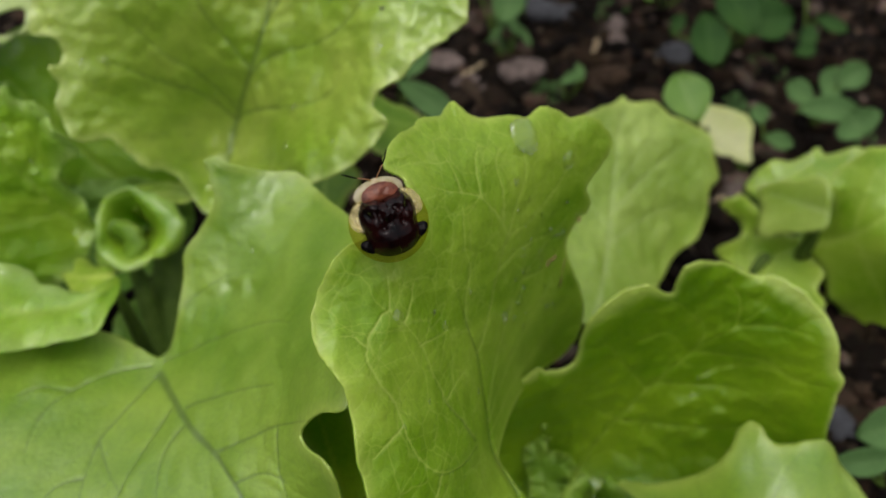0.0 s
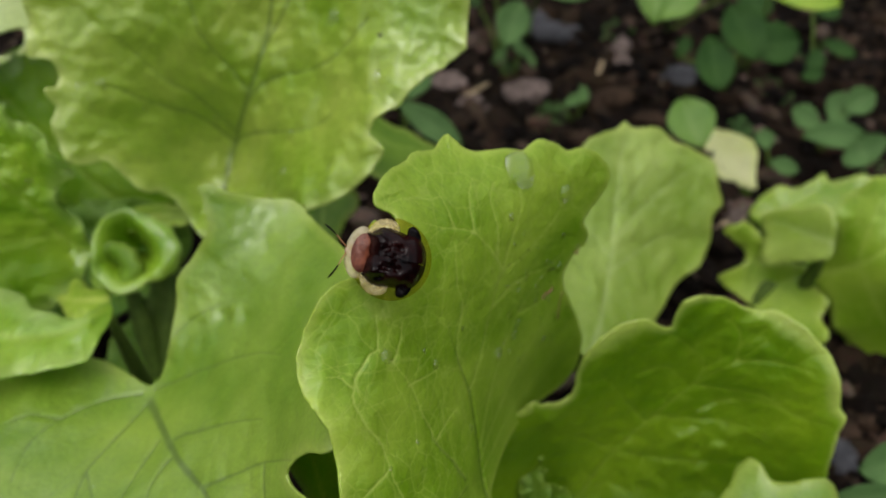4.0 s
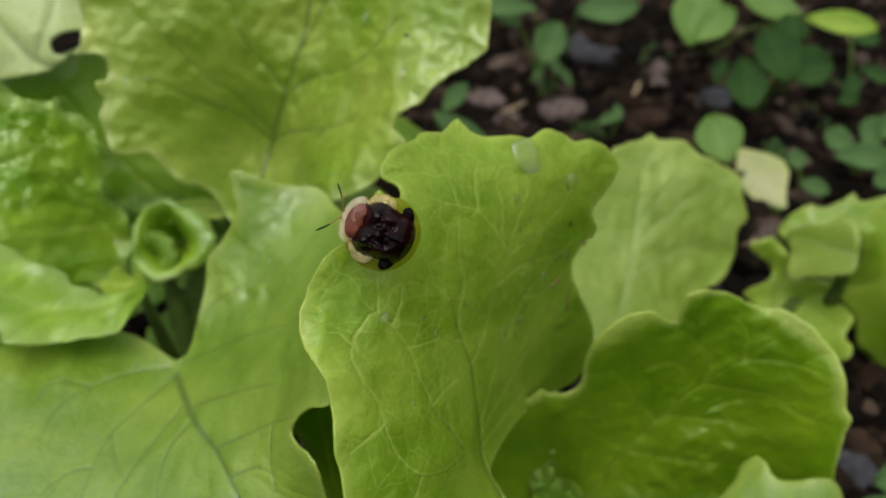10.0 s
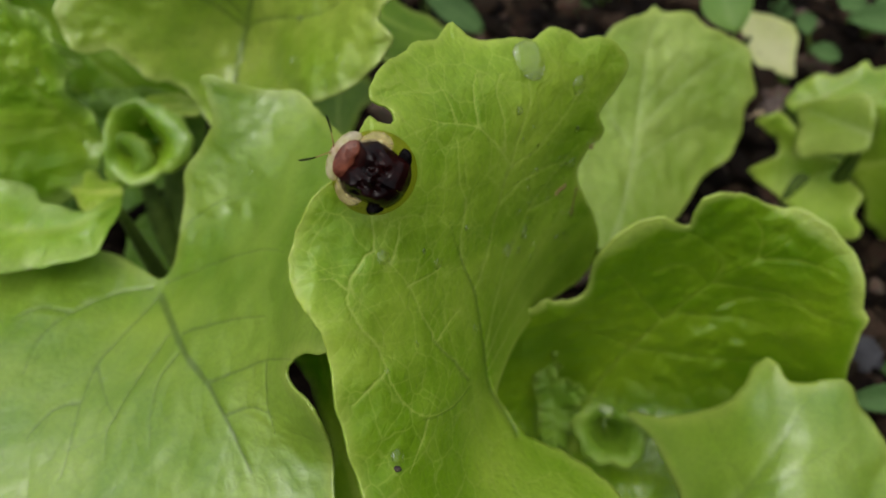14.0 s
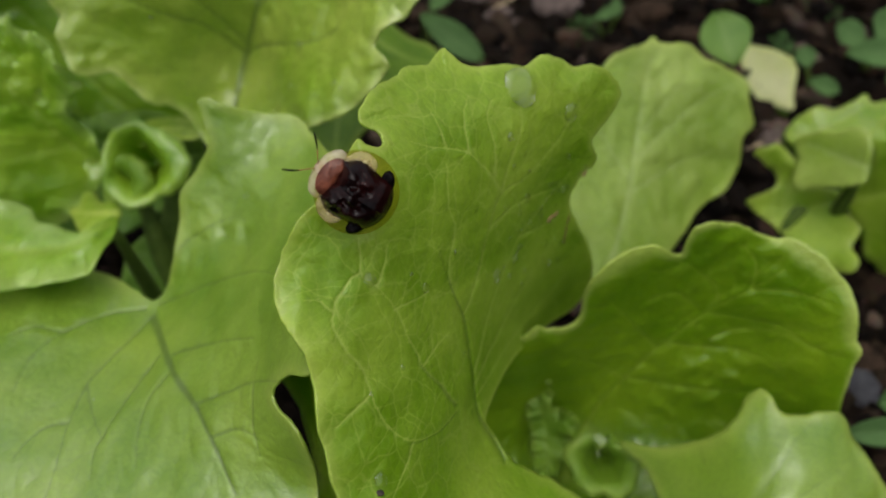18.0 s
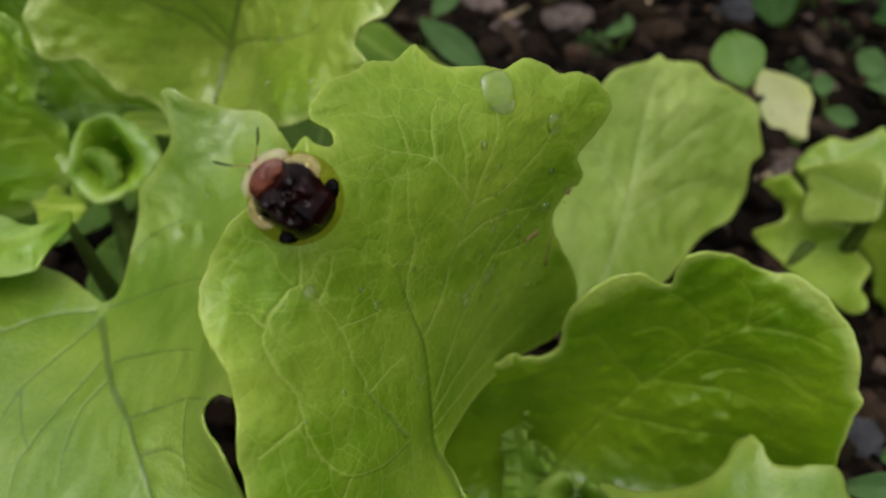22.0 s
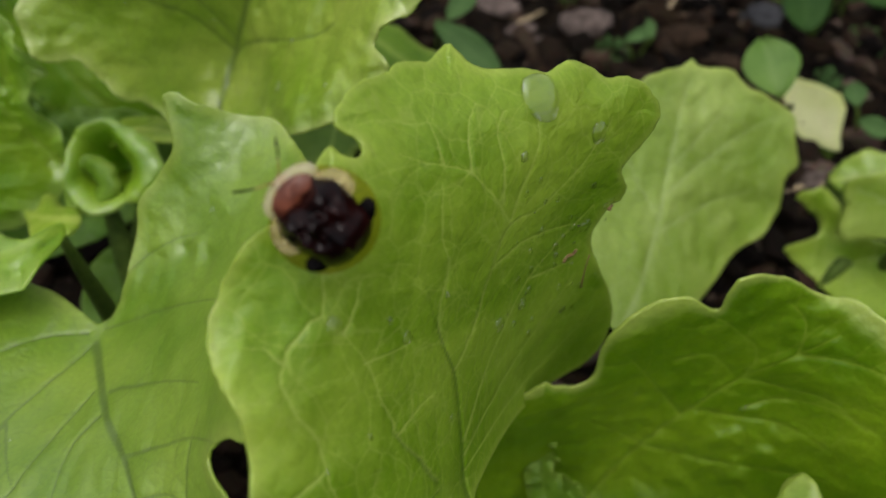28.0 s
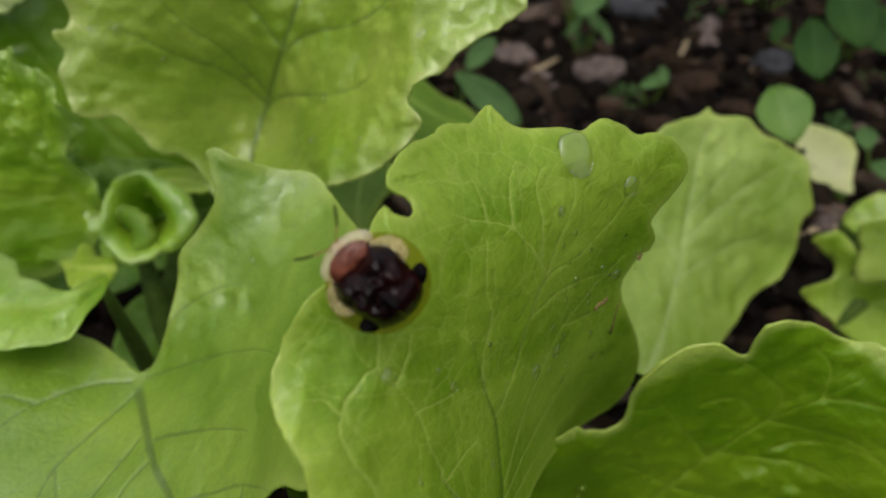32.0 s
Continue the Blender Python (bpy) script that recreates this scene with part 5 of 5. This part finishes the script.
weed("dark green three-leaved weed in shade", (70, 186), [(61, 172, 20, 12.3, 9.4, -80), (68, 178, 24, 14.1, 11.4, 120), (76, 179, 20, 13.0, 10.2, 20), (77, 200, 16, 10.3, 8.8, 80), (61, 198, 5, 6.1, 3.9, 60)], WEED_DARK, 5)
weed("bright yellow-green pointed leaf on a stalk", (78, 196), [(87, 195, 22, 18.1, 6.2, 0)], LETTUCE, 6)
weed("light green round-leaved seedling beside the lettuce", (53, 138), [(51, 147, 24, 11.2, 10.0, 105)], SEEDLING, 7)
weed("grey-green weed with round leaflets", (90, 166), [(83, 165, 10, 7.0, 6.7, 150), (87, 157, 12, 14.3, 6.8, 5), (93, 171, 8, 8.9, 6.6, 60), (97, 171, 10, 8.2, 6.8, 30), (93, 154, 10, 6.5, 11.6, -60)], WEED_BLADE, 8)
weed("tiny green seedling on soil", (76, 158), [(74, 162, 6, 4.9, 4.6, 100), (77, 154, 5, 6.9, 4.5, -10)], WEED_BLADE, 9)
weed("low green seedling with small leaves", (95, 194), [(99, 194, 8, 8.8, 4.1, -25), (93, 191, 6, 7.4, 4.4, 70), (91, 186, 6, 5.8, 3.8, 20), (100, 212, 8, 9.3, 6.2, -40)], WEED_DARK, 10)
weed("grey-green smooth leaves low on the soil", (78, 72), [(75, 76, 12, 10.6, 7.7, 10), (70, 71, 10, 12.4, 4.8, 5)], WEED_BLADE, 11)
weed("tiny sprout with thread-like leaves", (32, 178), [(32, 179, 3, 7.3, 2.9, 30), (34, 180, 4, 4.4, 2.3, 100)], WEED_BLADE, 12)
weed("small sprout of narrow leaves", (17, 194), [(21, 195, 4, 6.9, 2.1, -60), (14, 196, 4, 6.1, 2.1, 60)], WEED_BLADE, 13)


# ---- water drops, scars and specks on the leaves ----
def drop_mesh(seed, flat):
    bm = bmesh.new()
    bmesh.ops.create_icosphere(bm, subdivisions=3, radius=1.0)
    for v in bm.verts:
        r = 1 + 0.16 * noise.noise(v.co * 1.1 + Vector((seed, 0, 0)))
        v.co = Vector((v.co.x * r, v.co.y * r * 1.1, v.co.z * (flat if v.co.z > 0 else 0.12)))
    me = bpy.data.meshes.new("water_drop")
    bm.to_mesh(me)
    bm.free()
    return me


DROP_MESHES = [drop_mesh(k, flat) for k, flat in ((1, 0.34), (2, 0.45), (3, 0.5), (4, 0.55))]


def drop(leaf_name, u, v, size, k):
    place, up = surface(leaf_name, (u, v))
    ob = link("water_drop", DROP_MESHES[0 if size > 1.6 else 1 + k % 3], WATER)
    turn = up.to_track_quat("Z", "Y").to_matrix().to_4x4()
    ob.matrix_basis = Matrix.Translation(place * MM) @ turn @ Matrix.Diagonal((size * MM, size * MM, size * MM, 1))
    tagged(ob, "large flat clear water drop on a lettuce leaf" if size > 1.6 else "small clear water drop on a lettuce leaf", "water drop", "drops on the leaves")


DROPS = {
    "main": [(4.4, 20.9, 2.1), (10.3, 18.8, 1.1), (10.4, 9.8, 0.8), (5.7, 8.8, 0.7), (2.5, -0.5, 0.9), (4.6, 1.4, 0.7), (8.5, 2.8, 0.5), (5.7, -2.4, 0.45), (8.6, 10.4, 0.4), (9.1, 9.5, 0.45), (-0.9, -8.4, 0.5), (-6.4, -7.5, 0.35), (-4.7, -0.2, 0.6), (-5.9, 1.4, 0.3), (-2, 3.2, 0.3), (10.6, 13.8, 0.4), (3.2, 0.5, 0.3), (-7.7, -17.2, 0.8), (-9.4, 1.2, 0.8), (5.8, 11.8, 0.3), (9, 6.1, 0.5), (12.3, 12, 0.4), (3.5, 7.7, 0.2), (6.2, 5.9, 0.25), (-8.7, -9.2, 0.3)],
}
DROPS["upper"] = [(14.6, 9.8, 1.2), (21.9, -0.4, 1.0), (6.2, -12.5, 0.8), (29.7, 11.6, 1.2), (7, -6, 0.6), (14.7, -13, 0.6), (-7.9, -2.4, 0.7), (-17.1, -2.3, 0.6), (-21.6, 0.4, 0.8), (-24.5, -0.3, 0.7)]
DROPS["right"] = [(6.5, 0.7, 0.5), (-7.8, 1.9, 0.4)]
DROPS["left_low"] = [(-8.9, -9.3, 0.3), (6.6, 16.1, 0.4)]
DROPS["left_mid"] = [(-3.1, 0.5, 0.9), (-6.1, 2.1, 0.7), (3.5, 6.5, 0.6)]
for leaf_name, spots in DROPS.items():
    for k, (u, v, size) in enumerate(spots):
        drop(leaf_name, u, v, size, k)
wet = random.Random(11)
for k in range(30):
    u = wet.uniform(3, 13)
    drop("main", u, wet.uniform(-2, 17) * (1 - 0.02 * u), wet.uniform(0.2, 0.5), k)


def scar(line, width):
    """A thin brown healed scratch in the blade, part of the leaf."""
    origin = main_leaf.location + right_plant.location
    pts = [surface("main", p)[0] + surface("main", p)[1] * 0.05 for p in spline(line, 3, False)]
    part("scar", tube([tuple(p - origin / MM) for p in pts], [width, width * 1.3, width * 0.7, width], 6), SCAR, main_leaf, "thin brown scar")


scar([(8.6, 5.7), (9.0, 6.4), (9.5, 6.5), (9.9, 7.1)], 0.2)
scar([(11.3, 2.6), (11.4, 4.9), (11.6, 6.5)], 0.1)
scar([(12.7, 11.6), (13.1, 12.2)], 0.22)
for leaf_name, u, v, size in (("main", -7.8, -18.2, 0.36), ("main", 9.6, 9.7, 0.16), ("upper", 22.4, 5.5, 0.35)):
    bm = bmesh.new()
    bmesh.ops.create_icosphere(bm, subdivisions=2, radius=size * MM)
    for p in bm.verts:
        p.co = Vector((p.co.x * 1.5, p.co.y * 0.8, p.co.z * 0.6)) * (1 + 0.4 * noise.noise(p.co * 2500))
    speck = tagged(part("dirt_speck", bm, DIRT), "dark speck of dirt on a lettuce leaf", "dirt", "specks on the leaves")
    speck.location = surface(leaf_name, (u, v))[0] * MM

# ---- the tortoise beetle ----
def dome(radius_x, radius_y, rise, at=(0, 0, 0), rings=10, spokes=40, sag=0.0, cut=None, lump=0.0, seed=0, power=2.0, thick=0.12):
    """A low shield: an oval dome with a thin rim; cut keeps y below or above a line."""
    bm = bmesh.new()
    top = bm.verts.new((at[0], at[1], at[2] + rise))
    loops = []
    for k in range(1, rings + 1):
        r = k / rings
        loop = []
        for s in range(spokes):
            a = 2 * math.pi * s / spokes
            x, y = radius_x * r * math.cos(a), radius_y * r * math.sin(a)
            if cut:
                y = min(y, cut[1] * r) if cut[0] < 0 else max(y, cut[1] * r)
            z = rise * (1 - r ** power) - sag * r * r
            z += lump * (noise.noise((x * 0.9 + seed, y * 0.9, 2.0)) + 0.6 * noise.noise((x * 2.0, y * 2.0 + seed, 8.0))) * (1 - r ** 6)
            loop.append(bm.verts.new((at[0] + x, at[1] + y, at[2] + z)))
        loops.append(loop)
    for s in range(spokes):
        bm.faces.new((top, loops[0][s], loops[0][(s + 1) % spokes]))
        for a, b in zip(loops, loops[1:]):
            bm.faces.new((a[s], b[s], b[(s + 1) % spokes], a[(s + 1) % spokes]))
    under = [bm.verts.new(v.co - Vector((0, 0, thick))) for v in loops[-1]]
    for s in range(spokes):
        bm.faces.new((loops[-1][s], under[s], under[(s + 1) % spokes], loops[-1][(s + 1) % spokes]))
    bm.faces.new(list(reversed(under)))
    for v in bm.verts:
        v.co *= MM
    bmesh.ops.recalc_face_normals(bm, faces=bm.faces)
    return bm


def wing_case(side):
    """One half of the bumpy wing cases, meeting its twin along the back."""
    bm = bmesh.new()
    rings, spokes = 22, 30
    rows = []
    for s in range(spokes + 1):
        a = -math.pi / 2 + math.pi * s / spokes
        row = []
        for k in range(rings + 1):
            r = k / rings
            x = 2.62 * r * abs(math.cos(a)) ** (0.66 if a > 0 else 0.66 + 0.3 * math.sin(-a))
            y = 3.2 * r * math.copysign(abs(math.sin(a)) ** 0.72, math.sin(a))
            y = min(y, (2.05 + 0.12 * math.sin(3.4 * x + 0.6 * side)) * r + 0.26 * x)
            x *= 1 + 0.05 * math.sin(1.7 * y) + 0.09 * r * noise.noise((2.0 + side, y * 1.6, 4.0))
            z = 2.0 * (1 - r ** 4.0)
            front = 1 / (1 + math.exp(-3 * (y + 0.2)))
            hump = 0.75 * math.exp(-((x - 1.3) ** 2 + (y - 1.6) ** 2) / 0.3) + 0.5 * math.exp(-((x - 1.6) ** 2 + (y - 0.1) ** 2) / 0.35) + 0.6 * math.exp(-((x - 0.3) ** 2 + (y - 0.6) ** 2) / 0.2)
            pit = 0.4 * math.exp(-((x - 0.75) ** 2 + (y - 0.75) ** 2) / 0.1) + 0.35 * math.exp(-((x - 1.9) ** 2 + (y - 0.8) ** 2) / 0.12) + 0.3 * math.exp(-((x - 0.9) ** 2 + (y + 0.45) ** 2) / 0.14)
            rough = 0.3 * noise.noise((x * 1.5 + 5 * side, y * 1.5, 2.0)) + 0.26 * noise.noise((x * 2.6, y * 2.6 + side, 9.0)) + 0.1 * noise.noise((x * 5, y * 5, side))
            z += (hump - pit + rough * (0.15 + front) + 0.14 * math.exp(-(x / 0.25) ** 2)) * (1 - r ** 8)
            row.append(bm.verts.new((side * (x + 0.01) * MM, y * MM, (1.0 + z) * MM)))
        rows.append(row)
    for a, b in zip(rows, rows[1:]):
        for k in range(rings):
            if (a[k].co - b[k].co).length > 1e-7:
                bm.faces.new((a[k], a[k + 1], b[k + 1], b[k]))
            else:
                bm.faces.new((a[k], a[k + 1], b[k + 1]))
    bmesh.ops.remove_doubles(bm, verts=bm.verts, dist=1e-7)
    bmesh.ops.recalc_face_normals(bm, faces=bm.faces)
    return bm


def shoulder(side):
    """The milky front corner of the shield: a thin curved flange beside the wing case."""
    bm = bmesh.new()
    rows = []
    for s in range(25):
        u = s / 24
        a = radians(56 - 62 * u)
        wide = math.sin(math.pi * min(1.0, 0.14 + 0.86 * u)) ** 0.5
        row = []
        for k in range(7):
            v = k / 6
            r = 2.5 + (1.2 * wide + 0.05) * v
            x, y = r * math.cos(a) * 1.0, r * math.sin(a) * 0.92
            z = 1.28 - 0.32 * v * v + 0.1 * math.sin(9 * u) * v + 0.35 * (1 - u) ** 2 * v
            row.append((x, y, z))
        rows.append(row)
    top = [[bm.verts.new((side * x * MM, y * MM, z * MM)) for x, y, z in row] for row in rows]
    low = [[bm.verts.new((side * x * MM, y * MM, (z - 0.09) * MM)) for x, y, z in row] for row in rows]
    for a, b in zip(range(24), range(1, 25)):
        for k in range(6):
            bm.faces.new((top[a][k], top[b][k], top[b][k + 1], top[a][k + 1]))
            bm.faces.new((low[a][k + 1], low[b][k + 1], low[b][k], low[a][k]))
        for k in (0, 6):
            bm.faces.new((top[a][k], low[a][k], low[b][k], top[b][k]))
    for s in (0, 24):
        for k in range(6):
            bm.faces.new((top[s][k], top[s][k + 1], low[s][k + 1], low[s][k]))
    bmesh.ops.recalc_face_normals(bm, faces=bm.faces)
    return bm


def beetle():
    bug = thing("tortoise_beetle", "glossy dark tortoise beetle with a clear yellowish rim", "beetle")
    part("shield_rim", dome(3.75, 3.7, 0.4, (0, -0.1, 0.74), 12, 56, 0.25, (-1, 2.95), 0.0, 1, 2.6, 0.1), RIM, bug, "clear yellowish shield rim")
    for s in (-1, 1):
        part("shoulder_flange", shoulder(s), SHOULDER, bug, "milky clear front corner of the shield")
        part("wing_case", wing_case(s), SHELL, bug, "bumpy glossy black-brown wing case")
        spot = part("rim_spot", dome(0.6, 0.95, 0.24, (0, 0, 0), 10, 28, 0, None, 0.3, 2 + s, 3.0, 0.3), BLACK_SPOT, bug, "black lobe across the clear rim")
        spot.matrix_basis = pose(s * 2.4 * MM, -1.68 * MM, 1.02 * MM, 0, s * 10, s * -62)
        patch = part("pale_patch", dome(0.36, 0.6, 0.06, (0, 0, 0), 9, 26, 0, None, 0.4, 3 + s, 2.5, 0.1), CREAM, bug, "cream patch beside the wing case")
        patch.matrix_basis = pose(s * 2.62 * MM, 0.65 * MM, 1.08 * MM, 0, s * 14, s * -14)
    part("neck_shield_rim", dome(2.38, 1.34, 0.24, (0, 2.85, 1.0), 10, 48, 0.45, (1, -0.6), 0.06, 5, 2.4, 0.1), NECK_RIM, bug, "clear cream rim of the neck shield")
    part("neck_shield", dome(1.78, 1.08, 0.26, (0, 2.6, 1.27), 16, 56, 0.16, (1, -0.62), 0.13, 6, 2.2), RUST, bug, "rust-brown neck shield")
    part("head", dome(0.7, 0.7, 0.4, (0, 3.5, 0.4), 6, 20, 0.1, None, 0.05, 7, 2.2, 0.3), AMBER, bug)
    part("body", dome(2.0, 2.6, 0.5, (0, 0.0, 0.35), 8, 32, 0.0, None, 0.05, 8, 2.5, 0.3), BLACK_SPOT, bug)
    for s in (-1, 1):
        feeler = part("antenna", tube([(0, 0, 0), (s * 0.2, 0.55, 0.2), (s * 0.42, 1.1, 0.32), (s * 0.5, 1.3, 0.35)], [0.055, 0.045, 0.045, 0.05]), AMBER, bug, "thin antenna, amber with a dark tip")
        feeler.location = Vector((s * 0.2, 4.05, 0.6)) * MM
        part("dark_tip", tube([(s * 0.5, 1.3, 0.35), (s * 0.66, 1.8, 0.38), (s * 0.78, 2.35, 0.36), (s * 0.86, 2.75, 0.3)], [0.06, 0.085, 0.095, 0.04]), BLACK_SPOT, feeler)
        ANTENNAE.append(feeler)
        for y, reach, back in ((1.7, 1.8, 0.4), (0.4, 2.3, -0.1), (-1.1, 2.1, -0.6)):
            part("leg", tube([(s * 1.0, y, 0.4), (s * reach * 0.7, y + back * 0.4, 0.55), (s * reach, y + back, 0.08), (s * (reach + 0.35), y + back * 1.3, 0.03)], [0.2, 0.16, 0.12, 0.08]), AMBER, bug)
    return bug


ANTENNAE = []
bug = beetle()


# ---- what moves ----
def motions():
    up = Vector((0.2, -0.6, 0.775)).normalized()
    right, ahead = Vector((1, 0, 0)), Vector((0, 0.766, 0.643))
    rows = []
    for t, x, y, z, turn in BUG_ROWS:
        nose = ahead * math.cos(radians(turn)) - right * math.sin(radians(turn))
        nose = (nose - up * nose.dot(up)).normalized()
        rear = 1.0 - 1.0 / (1.0 + (max(t - 3.0, 0.0) / 5.0) ** 2)
        tip, roll = radians(8 * rear), radians(13 * rear)
        head, back = nose * math.cos(tip) + up * math.sin(tip), up * math.cos(tip) - nose * math.sin(tip)
        back = back * math.cos(roll) - head.cross(back) * math.sin(roll)
        m = Matrix((head.cross(back), head, back)).transposed().to_4x4()
        m.translation = (Vector((x, y, z)) + up * 0.4 * rear) * MM
        rows.append((t, m))
    walk(bug, rows)
    for feeler, s in zip(ANTENNAE, (-1, 1)):
        at = feeler.location.copy()
        walk(feeler, [(t, Matrix.Translation(at) @ pose(0, 0, 0, lift, 0, swing)) for t, lift, swing in FEELERS[s]])


BUG_ROWS = [(0, -5.1, 56.4, 86.7, 20), (1, -5.1, 56.7, 86.9, 36), (2, -4.9, 56.4, 86.7, 36), (3, -4.3, 56.8, 86.8, 56), (4, -3.9, 56.7, 86.6, 79), (4.5, -4.4, 56.1, 86.3, 77), (7, -4.3, 55.8, 86.1, 79),
            (8.5, -4.7, 55.9, 86.3, 78), (9, -4.7, 56.1, 86.4, 75), (11.5, -4.7, 55.5, 85.9, 65), (13, -4.8, 55.6, 86.1, 63), (16, -4.7, 55.5, 85.9, 59), (19, -5.3, 55.8, 86.3, 57),
            (20, -5.1, 55.5, 86.0, 55), (23, -5.1, 55.5, 86.1, 55), (24, -5.2, 55.6, 86.1, 55), (28, -4.8, 55.5, 85.9, 55), (32, -5.1, 55.1, 85.7, 54)]
FEELERS = {-1: [(0, 0, 44), (3, -5, 50), (9, 0, 40), (11.5, 0, 30), (16, 5, 25), (20, 8, 12), (28, 8, 35), (32, 5, 40)],
           1: [(0, 0, -21), (3, -5, -16), (9, 0, -30), (11.5, 0, -38), (16, 5, -22), (20, 8, -41), (28, 8, -28), (32, 5, -28)]}
motions()
